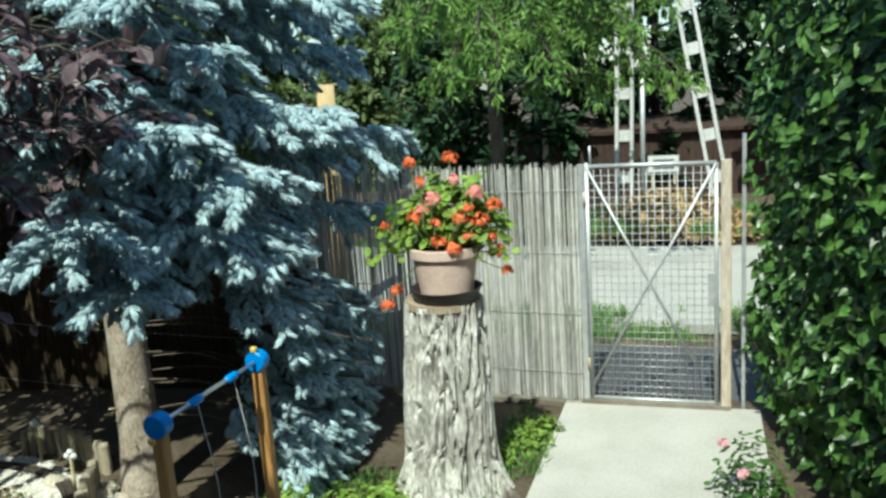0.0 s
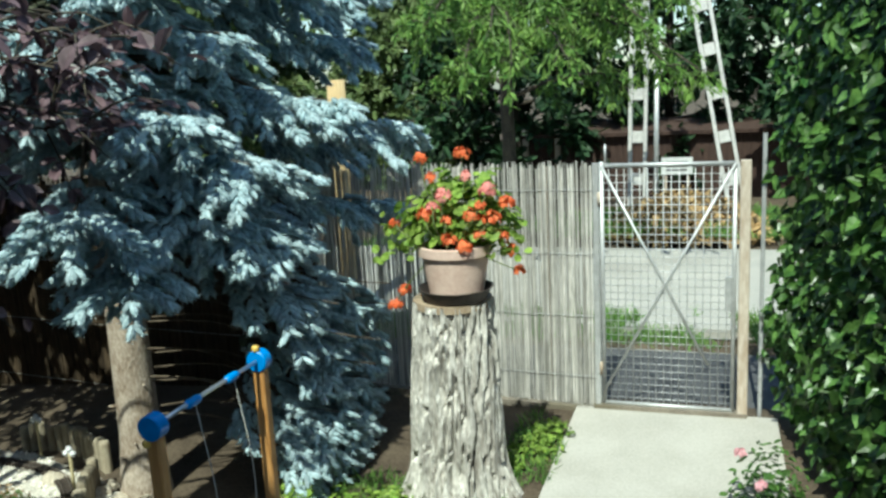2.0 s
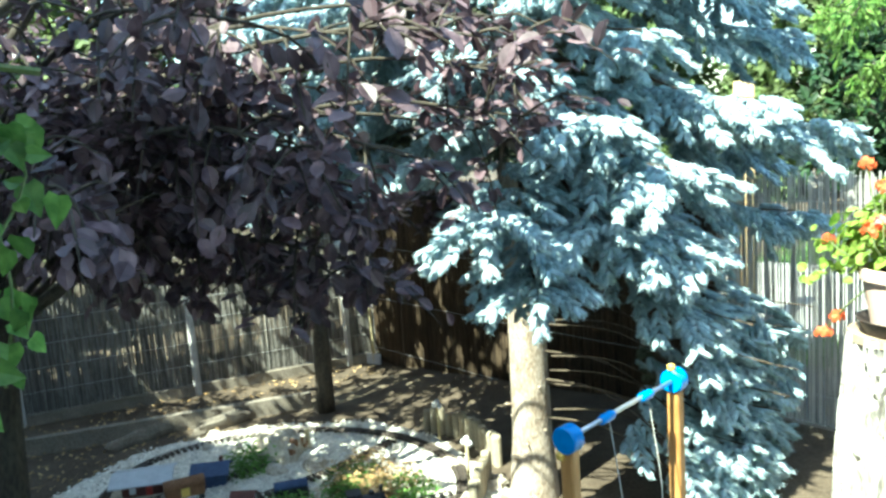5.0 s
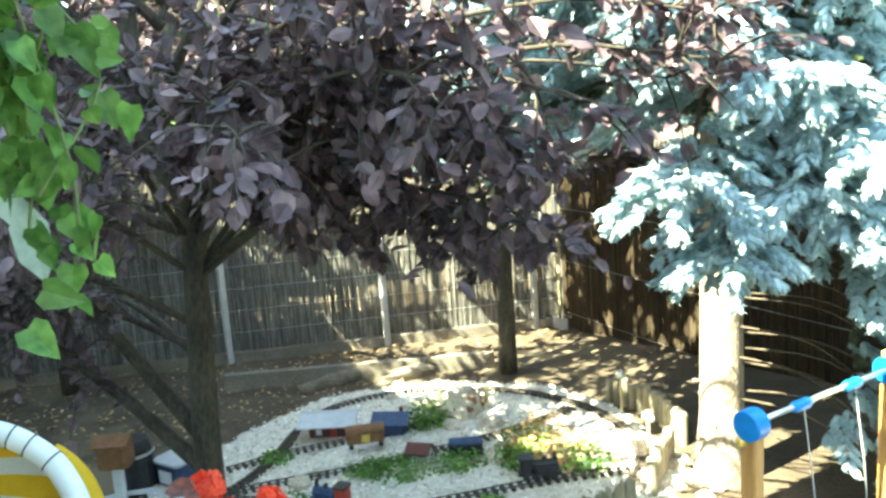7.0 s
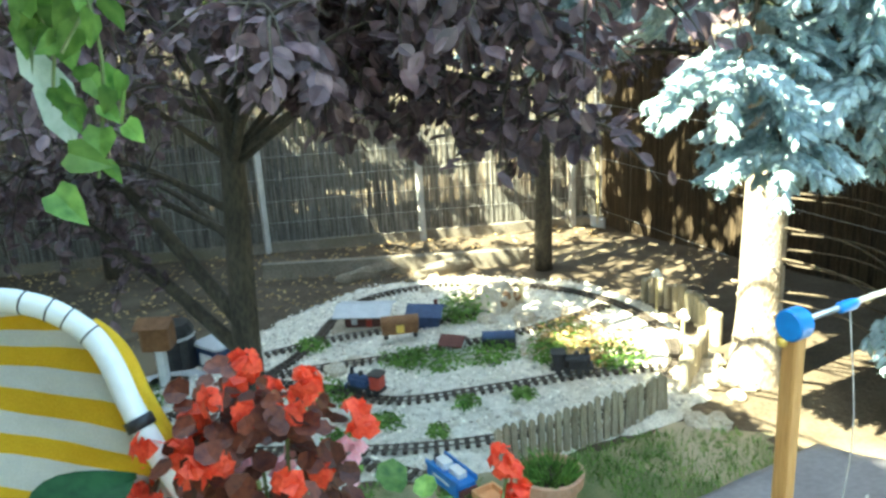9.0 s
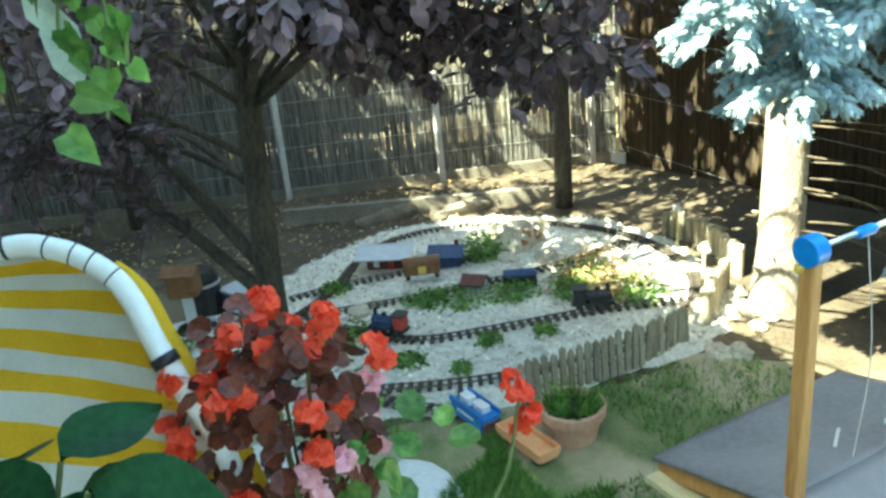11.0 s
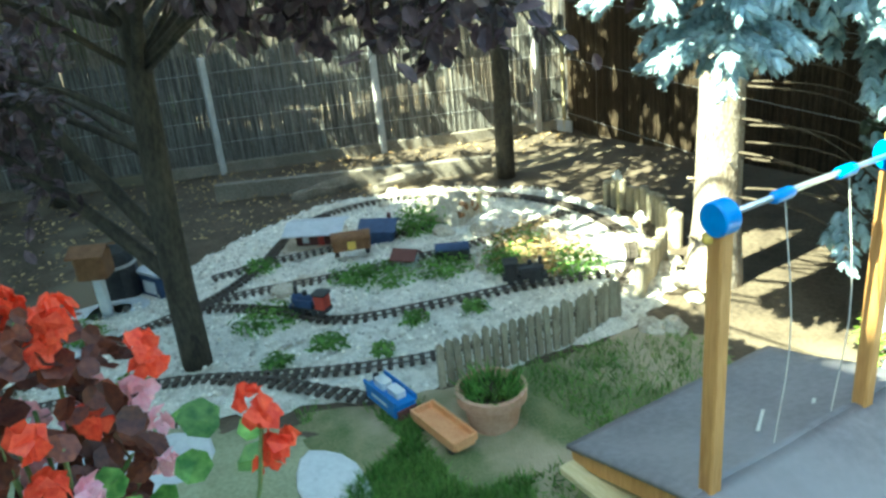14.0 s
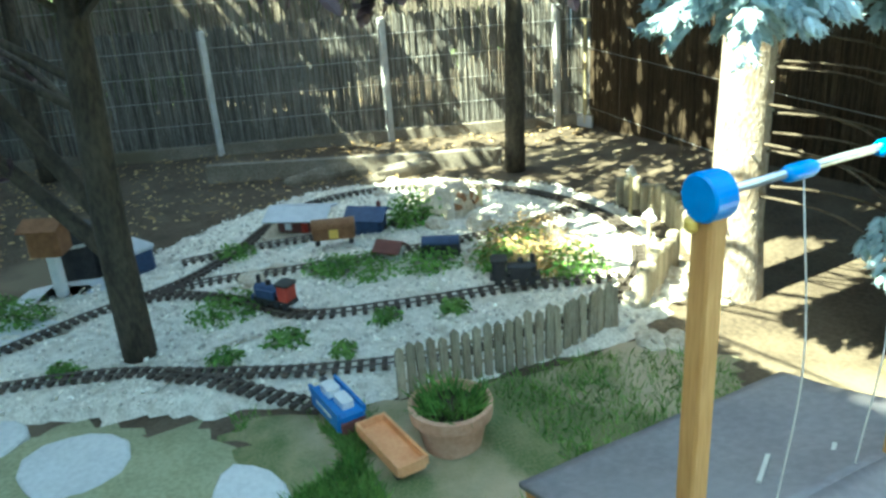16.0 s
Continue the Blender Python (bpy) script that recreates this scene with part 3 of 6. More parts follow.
def build_geranium():
    cx, cy, z0 = STUMP[0] + 0.07, STUMP[1] - 0.06, 1.345
    root = thing("potted_geranium", (0, 0, 0), "bushy orange-red geranium in a pale terracotta pot on the stump", "potted plant")
    part("pot", Geo().lathe([(0.155, z0), (0.165, z0 + 0.02), (0.205, z0 + 0.26), (0.222, z0 + 0.262), (0.226, z0 + 0.32), (0.205, z0 + 0.322), (0.195, z0 + 0.29), (0.02, z0 + 0.285)], (cx, cy, 0), 40), POT_PINK, root, "pale pinkish terracotta pot", True)
    part("soil", Geo().lathe([(0.196, z0 + 0.27), (0.19, z0 + 0.3), (0.02, z0 + 0.305)], (cx, cy, 0), 24), SOIL, root)
    n = 620
    d = rand_dirs(n)
    d[:, 2] = np.abs(d[:, 2]) * 1.0 - 0.04
    rad = RNG.uniform(0.45, 1.0, n) ** 0.6 * np.array([1 + 0.35 * noise.noise(tuple(q * 2.2)) for q in d])
    pos = np.array((cx, cy + 0.07, z0 + 0.38)) + d * rad[:, None] * np.array((0.38, 0.22, 0.38))
    up = unit(d + np.array((0, -0.2, 0.9)) + RNG.normal(0, 0.4, (n, 3)))
    g = Geo().scatter(*ROUND, pos, unit(np.cross(up, rand_dirs(n))), up, RNG.uniform(0.045, 0.085, n))
    part("foliage", g, GERANIUM_LEAF, root, "fresh green rounded leaves")
    heads = [(0.02, -0.32, 0.42), (0.0, -0.3, 0.56), (0.2, -0.22, 0.32), (-0.12, -0.3, 0.45), (0.22, -0.25, 0.5), (0.12, -0.3, 0.26), (0.32, -0.1, 0.3), (0.34, 0.0, 0.2),
             (0.1, -0.1, 0.66), (0.36, -0.12, 0.5), (-0.22, 0.0, 0.76), (0.05, 0.05, 0.78), (-0.38, -0.15, 0.38), (0.03, -0.32, 0.3), (-0.06, -0.33, 0.5), (0.28, -0.2, 0.42),
             (0.42, -0.1, 0.1), (-0.42, -0.1, -0.14), (-0.34, -0.12, -0.04), (0.26, -0.2, 0.58), (-0.1, -0.2, 0.66), (0.16, -0.25, 0.44)]
    heads_w = []
    for i, (x, y, z) in enumerate(heads):
        c = np.array((cx + x * 0.95, cy + 0.05 + y * 0.75, z0 + z + 0.07))
        heads_w.append(c)
        part("stalk", Geo().tube(smooth_line([(cx + x * 0.2, cy + y * 0.2, z0 + 0.3), (cx + x * 0.7, cy + y * 0.7, z0 + z * 0.6 + 0.16), tuple(c)], 6), 0.004, 5), STEM, root)
    for i, c in enumerate(heads_w):
        g = Geo()
        petals_ball(g, [c], (0.028, 0.045, 0.036, 0.052)[i % 4], (22, 40, 30, 46)[i % 4], 0.030)
        part("flower_head", g, GERANIUM_PINK if i in (1, 8, 14, 19) else GERANIUM, root, "salmon-pink flower head" if i in (1, 8, 14, 19) else "")
    for sx, dz in ((-0.45, 0.1), (-0.5, -0.02), (0.45, 0.0)):
        m = 26
        p = np.stack([np.linspace(0.2, 1, m) * sx, RNG.normal(0, 0.04, m) - 0.06, 0.3 + dz * 1.5 * np.linspace(0, 1, m) + RNG.normal(0, 0.03, m)], 1) + np.array((cx, cy, z0))
        ob = part("trailing_shoot", Geo().scatter(*ROUND, p, rand_dirs(m), unit(rand_dirs(m) + (0, -0.4, 0.8)), RNG.uniform(0.04, 0.07, m)), GERANIUM_LEAF, root)
        ob["kind"] = "stuff"


build_geranium()


# ---- trees ----
def limb(g, pts, r0, r1, n=10, k=8):
    line = smooth_line(pts, n)
    g.tube(line, np.linspace(r0, r1, n), k)
    return line


def build_spruce():
    base = np.array((-3.38, 5.6, -0.12))
    root = thing("blue_spruce", tuple(base), "tall blue spruce with drooping silvery-blue branches", "tree")
    inv = root.matrix_world.inverted()

    def add(*a, **k):
        p = part(*a, **k)
        p.parent = root
        p.matrix_parent_inverse = inv
        return p
    g = Geo()
    h = np.linspace(0, 1, 60) ** 1.3
    line = base + np.stack([0.03 * np.sin(h * 5), 0.02 * np.cos(h * 7), h * 7.6], 1)
    r = 0.122 * (1 - h) + 0.025 + 0.035 * np.clip(0.06 - h, 0, 1) / 0.06
    g.tube(line, r, 16)
    for i in range(34):
        z, a = RNG.uniform(0.3, 1.8), RNG.uniform(0, 6.28)
        p = base + np.array((math.cos(a) * 0.115, math.sin(a) * 0.115, z))
        g.tube([p, p + np.array((math.cos(a) * 0.045, math.sin(a) * 0.045, 0.008))], [0.011, 0.007], 6)
    add("trunk", g, BARK_SPRUCE, label="pale scaly trunk with stubs of cut branches", smooth=True)
    wood, tips_p, tips_d, inner_p, inner_d = Geo(), [], [], [], []

    def spray(p, d, length, side, bare):
        """A flat drooping branchlet with paired shoots, thicker and bluer towards its end."""
        m = max(3, int(length / 0.042))
        for k in range(1, m + 1):
            s = k / m
            c = p + d * length * s + np.array((0, 0, -0.16 * length * s * s))
            along = unit(d + np.array((0, 0, -0.32 * s)))
            for sg in (-1, 1):
                dd = unit(along * 0.8 + side * sg * (0.75 - 0.3 * s) + RNG.normal(0, 0.16, 3) + np.array((0, 0, -0.10)))
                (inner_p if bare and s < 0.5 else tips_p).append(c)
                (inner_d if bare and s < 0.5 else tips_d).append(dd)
        tips_p.append(p + d * length + np.array((0, 0, -0.16 * length)))
        tips_d.append(unit(d + np.array((0, 0, -0.4)) + RNG.normal(0, 0.12, 3)))

    def branch(az, z0, length, droop, bare_to=0.3):
        a = math.radians(az)
        out = np.array((math.cos(a), math.sin(a), 0))
        p0 = base + np.array((0, 0, z0))
        line = smooth_line([p0, p0 + out * length * 0.4 + (0, 0, 0.06 - droop * 0.22), p0 + out * length * 0.75 + (0, 0, -droop * 0.75), p0 + out * length + (0, 0, -droop * 0.92)], 16)
        wood.tube(line, np.linspace(0.022 if bare_to < 0.5 else 0.008, 0.004, 16), 6)
        side = np.cross(out, (0, 0, 1))
        for i in range(3, 16):
            s = i / 15
            if s < bare_to and RNG.random() < 0.75:
                continue
            for sg in (-1, 1):
                L = (0.14 + 0.36 * (1 - abs(s - 0.5))) * RNG.uniform(0.7, 1.15) * min(1, length / 1.3)
                d = unit(side * sg * 0.85 + out * RNG.uniform(0.5, 0.9) + np.array((0, 0, RNG.uniform(-0.7, -0.15))))
                spray(line[i] + RNG.normal(0, 0.015, 3), d, L, unit(np.cross(d, (0, 0, 1))), s < 0.45)
            if s > 0.45 and RNG.random() < 0.6:
                d = unit(out * 0.5 + RNG.normal(0, 0.25, 3) + np.array((0, 0, -0.9)))
                spray(line[i], d, RNG.uniform(0.12, 0.24), side, False)
        spray(line[-1], unit(line[-1] - line[-3]), 0.16, side, False)
    # whorls of boughs, with dark gaps between the layers
    for k, z in enumerate(np.arange(2.3, 6.4, 0.36)):
        n = 8
        for i in range(n):
            az = (i * 360 / n + k * 26 + RNG.uniform(-9, 9) + 180) % 360 - 180
            L = (2.15 - (z - 2.1) * 0.34) * RNG.uniform(0.82, 1.08)
            if (az < -15 or az > 150) and z < 2.6:
                continue
            if -115 < az < -60:
                L = 0.6 if z < 4.1 else L * 0.55
            elif -60 <= az < 5:
                L *= 0.78
            branch(az, z + RNG.normal(0, 0.05), L, RNG.uniform(0.32, 0.5))
    # low hanging boughs on the street side, bare near the trunk
    for az, z, L, dr in ((20, 1.62, 1.85, 0.62), (32, 1.75, 1.95, 0.6), (8, 1.75, 1.75, 0.62), (27, 1.28, 1.75, 0.62), (14, 1.1, 1.6, 0.55), (36, 1.05, 1.7, 0.6), (22, 0.86, 1.62, 0.5), (33, 0.66, 1.6, 0.38), (14, 0.62, 1.5, 0.36), (44, 1.5, 1.8, 0.62), (26, 1.9, 1.95, 0.55), (18, 1.45, 1.8, 0.6), (38, 1.3, 1.75, 0.6), (29, 0.95, 1.68, 0.5), (10, 0.9, 1.5, 0.45), (2, 1.95, 1.7, 0.55)):
        branch(az, z, L * 0.93, dr, 0.6)
    for az, z, L, dr in ((-47, 2.35, 1.15, 0.62), (-28, 2.5, 1.15, 0.45), (-12, 2.4, 1.25, 0.45), (-140, 2.65, 1.0, 0.35)):
        branch(az, z, L, dr, 0.4)
    add("branchwork", wood, BRANCH)
    # one shoot: a plump tapered core with short needles standing off all round
    v, f = [(0, 0, 0)], []
    for x, r in ((0.2, 0.15), (0.7, 0.17)):
        v += [(x, r * math.cos(i * 1.0472), r * math.sin(i * 1.0472)) for i in range(6)]
    v.append((1.0, 0, 0))
    f += [(0, 1 + (i + 1) % 6, 1 + i) for i in range(6)] + [(1 + i, 1 + (i + 1) % 6, 7 + (i + 1) % 6, 7 + i) for i in range(6)] + [(13, 7 + i, 7 + (i + 1) % 6) for i in range(6)]
    for i in range(20):
        s, a = 0.06 + 0.86 * i / 20, i * 2.4
        c = np.array((s, 0.08 * math.cos(a), 0.08 * math.sin(a)))
        w = np.array((0, -math.sin(a), math.cos(a))) * 0.05
        e = np.array((s + 0.2, 0.25 * math.cos(a), 0.25 * math.sin(a)))
        o = len(v)
        v += [tuple(c - w), tuple(c + w), tuple(e)]
        f.append((o, o + 1, o + 2))

    def bare_zone(p):
        lane = (np.abs(p[:, 0] - (base[0] + 0.03 * (base[1] - p[:, 1]))) < 0.34) & (p[:, 1] < base[1] - 0.12) & (p[:, 2] > 1.75 - (base[1] - p[:, 1]) * 0.1) & (p[:, 2] < 1.5 + (base[1] - p[:, 1]) * 1.43)
        lane |= ((p[:, 0] > -1.98) & (p[:, 2] < 1.7)) | (p[:, 0] > -1.55)
        return lane | ((np.hypot(p[:, 0] - base[0], p[:, 1] - base[1]) < 0.78) & (p[:, 2] < 1.72)) | ((p[:, 1] < base[1] - 0.1) & (p[:, 2] < 1.5) & (p[:, 0] < -2.55))
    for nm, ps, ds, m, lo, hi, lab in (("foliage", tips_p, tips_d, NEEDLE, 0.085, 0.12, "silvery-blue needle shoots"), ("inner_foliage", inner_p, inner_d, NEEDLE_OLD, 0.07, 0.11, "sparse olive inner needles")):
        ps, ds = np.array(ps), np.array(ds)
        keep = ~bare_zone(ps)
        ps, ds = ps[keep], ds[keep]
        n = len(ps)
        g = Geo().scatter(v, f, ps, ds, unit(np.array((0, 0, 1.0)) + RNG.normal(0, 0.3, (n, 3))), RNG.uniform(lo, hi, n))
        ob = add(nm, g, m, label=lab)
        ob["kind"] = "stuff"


build_spruce()


def leafy_tree(name, label, base, trunk, limbs, leaf, leaf_mat, bark_mat, leaf_label, per_twig, size, twig_len, twigs, hang=0.3, r0=0.12, pruned=None):
    """A tree from its trunk line, its limbs and twigs that carry leaves."""
    root = thing(name, base, label, "tree")
    inv = root.matrix_world.inverted()
    wood = Geo()
    tl = limb(wood, trunk, r0, r0 * 0.45, 18, 12)
    t = part("trunk", wood, bark_mat, root, smooth=True)
    t.matrix_parent_inverse = inv
    P, D = [], []
    for pts, r in limbs:
        w = Geo()
        line = limb(w, pts, r, r * 0.22, 14, 7)
        for i in range(3, 14):
            for _ in range(twigs):
                tan = unit(line[min(i + 1, 13)] - line[i - 1])
                d = unit(tan * 0.7 + RNG.normal(0, 0.75, 3) + np.array((0, 0, -hang * 0.3)))
                L = twig_len * RNG.uniform(0.5, 1.2)
                if pruned and (pruned((line[i] + d * L)[None])[0] or pruned((line[i] + d * L * 0.5)[None])[0]):
                    continue
                tw = smooth_line([line[i], line[i] + d * L * 0.5 + (0, 0, 0.03), line[i] + d * L + np.array((0, 0, -hang * L))], 5)
                w.tube(tw, [0.007, 0.006, 0.005, 0.004, 0.002], 4, False)
                for k in range(per_twig):
                    s = RNG.uniform(0.15, 1.05)
                    c = line[i] + d * L * s + np.array((0, 0, 0.04 * s - hang * L * s * s)) + RNG.normal(0, 0.015, 3)
                    P.append(c)
                    D.append(unit(d * 0.7 + RNG.normal(0, 0.6, 3) + np.array((0, 0, -hang))))
        b = part("limb", w, bark_mat, root, smooth=True)
        b.matrix_parent_inverse = inv
    P, D = np.array(P), np.array(D)
    if pruned:
        keep = ~pruned(P)
        P, D = P[keep], D[keep]
    n = len(P)
    up = unit(np.array((0.2, -0.25, 0.9)) + RNG.normal(0, 0.32, (n, 3)))
    g = Geo().scatter(*leaf, P, D, up, RNG.uniform(0.7, 1.25, n) * size)
    c = part("crown", g, leaf_mat, root, leaf_label)
    c.matrix_parent_inverse = inv
    c["kind"] = "stuff"
    return root


def tree_limbs(base, z0, z1, n, spread_r, seed, rise=0.5):
    out = []
    rng = np.random.default_rng(seed)
    for i in range(n):
        a, s = math.radians(i * 137.5), i / max(1, n - 1)
        L = spread_r * rng.uniform(0.7, 1.1) * math.sin(math.pi * (0.25 + 0.7 * s)) ** 0.6
        d = np.array((math.cos(a), math.sin(a), 0))
        p0 = np.array(base) + np.array((0, 0, z0 + (z1 - z0) * s))
        out.append(([p0, p0 + d * L * 0.4 + (0, 0, rise * 0.6), p0 + d * L * 0.8 + (0, 0, rise * 0.8), p0 + d * L + (0, 0, rise * 0.4)], 0.05))
    return out


PB = np.array((-4.73, 2.69, -0.2))


def plum_limbs():
    out = []
    rng = np.random.default_rng(12)
    for i in range(17):
        a = math.radians(i * 137.5)
        z0 = 1.75 + 2.4 * (i / 17)
        L = rng.uniform(1.4, 2.2) * (1 - 0.16 * (i / 17))
        d = np.array((math.cos(a), math.sin(a), 0))
        p0 = PB + np.array((0.06, 0.04, z0))
        rise = rng.uniform(0.35, 0.85)
        out.append(([p0, p0 + d * L * 0.4 + (0, 0, rise * 0.7), p0 + d * L * 0.75 + (0, 0, rise), p0 + d * L + (0, 0, rise * 0.8)], 0.034))
    # a fork to the fence side, and the low shaded boughs that hang from it
    for tip, z0 in (((-5.6, 1.35, 1.5), 0.55), ((-5.9, 1.2, 2.6), 0.75), ((-5.7, 1.5, 1.25), 1.35), ((-6.0, 2.1, 1.2), 1.3), ((-5.3, 1.5, 1.5), 1.5)):
        p0, e = PB + np.array((0.03, 0.02, z0)), np.array(tip)
        out.append(([p0, p0 * 0.65 + e * 0.35 + (0, 0, 0.22), p0 * 0.3 + e * 0.7 + (0, 0, 0.25), e], 0.05 if z0 < 0.8 else 0.026))
    # long boughs reaching towards the terrace and the spruce; those past x -6 added for shade
    for tip, z0 in (((-2.95, 3.62, 1.86), 1.75), ((-2.7, 3.66, 1.86), 1.8), ((-2.45, 3.5, 1.95), 1.8), ((-3.1, 3.45, 1.92), 1.8), ((-2.6, 3.4, 2.15), 2.0), ((-2.3, 3.3, 2.3), 2.2), ((-3.6, 3.5, 2.05), 1.8), ((-3.5, 3.1, 2.15), 2.0), ((-2.2, 3.0, 2.5), 2.1),
                    ((-2.6, 2.4, 2.4), 2.1), ((-2.3, 3.2, 2.7), 2.3), ((-2.0, 3.1, 2.85), 2.4), ((-2.9, 1.7, 2.4), 2.0), ((-6.6, 3.6, 3.7), 3.2), ((-7.0, 3.0, 3.9), 3.3), ((-6.8, 4.2, 3.9), 3.3), ((-7.3, 3.6, 4.2), 3.5), ((-6.3, 4.5, 4.1), 3.4), ((-6.9, 2.2, 3.8), 3.3), ((-2.1, 4.1, 2.55), 2.2), ((-2.3, 4.3, 2.75), 2.4), ((-2.0, 3.95, 2.85), 2.5), ((-2.5, 4.3, 3.0), 2.7), ((-2.6, 4.35, 2.5), 2.2), ((-2.3, 3.3, 2.35), 2.1), ((-2.7, 3.2, 2.45), 2.2), ((-2.2, 3.2, 2.6), 2.3), ((-3.0, 3.3, 2.5), 2.2), ((-2.0, 3.3, 2.45), 2.3), ((-2.1, 2.7, 2.9), 2.5), ((-1.9, 3.1, 3.05), 2.7), ((-3.4, 1.2, 2.1), 1.8)):
        p0, e = PB + np.array((0.06, 0.04, z0)), np.array(tip)
        out.append(([p0, p0 * 0.6 + e * 0.4 + (0, 0, 0.3), p0 * 0.25 + e * 0.75 + (0, 0, 0.25), e], 0.02))
    return out


def plum_bare(p):
    """Where the crown is open: the sun's way to the spruce, and the headroom under the boughs."""
    land = p[:, 1] + p[:, 2] / 1.43
    sunny = (p[:, 0] > -4.9) & (p[:, 0] < -1.9) & (land > 5.1) & (land < np.where(p[:, 0] < -2.85, 6.3, 5.75))
    return sunny | ((p[:, 0] > -5.5) & (p[:, 1] > 2.35) & (p[:, 2] < 1.68)) | ((p[:, 0] > -4.4) & (p[:, 2] < 1.75) & (p[:, 1] < 3.4))


leafy_tree("purple_plum_tree", "purple-leaved plum tree with dark bark standing in the gravel", tuple(PB),
           [PB, PB + (0.05, 0.0, 0.8), PB + (0.09, 0.03, 1.5), PB + (0.08, 0.05, 2.2), PB + (0.02, -0.12, 2.7), PB + (0.0, -0.1, 4.3), PB + (-0.02, 0.0, 5.6)],
           plum_limbs(), OVAL, PLUM_LEAF, BARK_PLUM, "dull purple oval leaves", 8, 0.086, 0.38, 3, 0.2, 0.092, plum_bare)


# first crown thickened to shade the fence corner; the other two trees added for shade
for px_, py_, sd, zl in ((-6.8, 6.4, 41, 1.9), (-8.9, 0.9, 43, 1.9), (-9.8, 2.5, 47, 2.7)):
    q2 = np.array((px_, py_, float(ground_z(px_, py_))))
    leafy_tree("purple_plum_tree", "purple-leaved plum tree at the back, its crown set for shade", tuple(q2), [q2, q2 + (0.03, 0, 1.0), q2 + (0, 0.04, 2.2), q2 + (0.05, 0, 3.8)],
               tree_limbs(q2, zl, 4.8, 38 if sd == 41 else 22, 2.6, sd, 0.5), OVAL, PLUM_LEAF, BARK_PLUM, "dull purple oval leaves", 8, 0.095, 0.45, 4, 0.12, 0.10)
wb = np.array((-3.4, 16.6, -0.3))
walnut = tree_limbs(wb, 2.6, 6.5, 14, 2.6, 5)
for tip in ((-3.3, 11.9, 3.0), (-2.8, 12.0, 2.5), (-2.2, 12.2, 2.45), (-1.5, 12.3, 2.5), (-0.5, 12.6, 2.9), (-0.2, 12.7, 2.3), (0.2, 12.9, 2.2), (-3.1, 12.4, 3.5), (-1.8, 12.6, 3.2), (-0.9, 12.9, 3.6), (-2.5, 12.3, 2.9), (-0.1, 13.0, 3.2), (0.9, 13.2, 3.6)):
    p0, e = wb + np.array((0, 0, 4.0)), np.array(tip) + np.array((0, 0, 0.42))
    walnut.append(([p0, p0 * 0.6 + e * 0.4 + (0, 0, 0.5), p0 * 0.25 + e * 0.75 + (0, 0, 0.4), e], 0.04))
leafy_tree("walnut_tree", "broad light-green tree overhanging the lane", tuple(wb), [wb, wb + (0.05, 0, 1.5), wb + (0, 0.1, 3.2), wb + (0.1, 0, 5.0), wb + (0, 0, 7.0)],
           walnut, SLIM, WALNUT_LEAF, BARK_PLUM, "long light-green hanging leaves", 13, 0.17, 0.42, 3, 0.5, 0.16)

for i, (x, y, h, rr, lm, lab) in enumerate(((-4.6, 22.5, 8.0, 3.0, DARK_LEAF, "dark green dense tree across the lane"), (-0.8, 24.5, 9.0, 3.4, DARK_LEAF, "dark green dense tree across the lane"), (3.2, 23.5, 9.0, 3.2, DARK_LEAF, "dark green dense tree across the lane"),
                                          (-8.9, 25.5, 5.2, 2.5, FAR_LEAF, "sunlit light-green tree beyond the lane"), (-12.5, 22.0, 6.0, 2.8, FAR_LEAF, "sunlit light-green tree beyond the lane"), (-14.5, 9.0, 7.0, 3.0, FAR_LEAF, "sunlit green tree behind the back fence"),
                                          (-15.0, 4.0, 6.5, 3.0, FAR_LEAF, "sunlit green tree behind the back fence"), (-14.2, -0.5, 6.5, 2.8, FAR_LEAF, "sunlit green tree behind the back fence"), (6.5, 18.0, 8.0, 3.0, DARK_LEAF, "dark green dense tree across the lane"))):
    b = np.array((x, y, -0.4))
    leafy_tree("leafy_tree", lab, tuple(b), [b, b + (0, 0, h * 0.4), b + (0.1, 0, h * 0.9)], tree_limbs(b, 0.3, h, 30, rr, 20 + i, 0.4), LEAF, lm, BARK_PLUM, "small dense leaves", 11, 0.30, 0.8, 4, 0.25, 0.15)


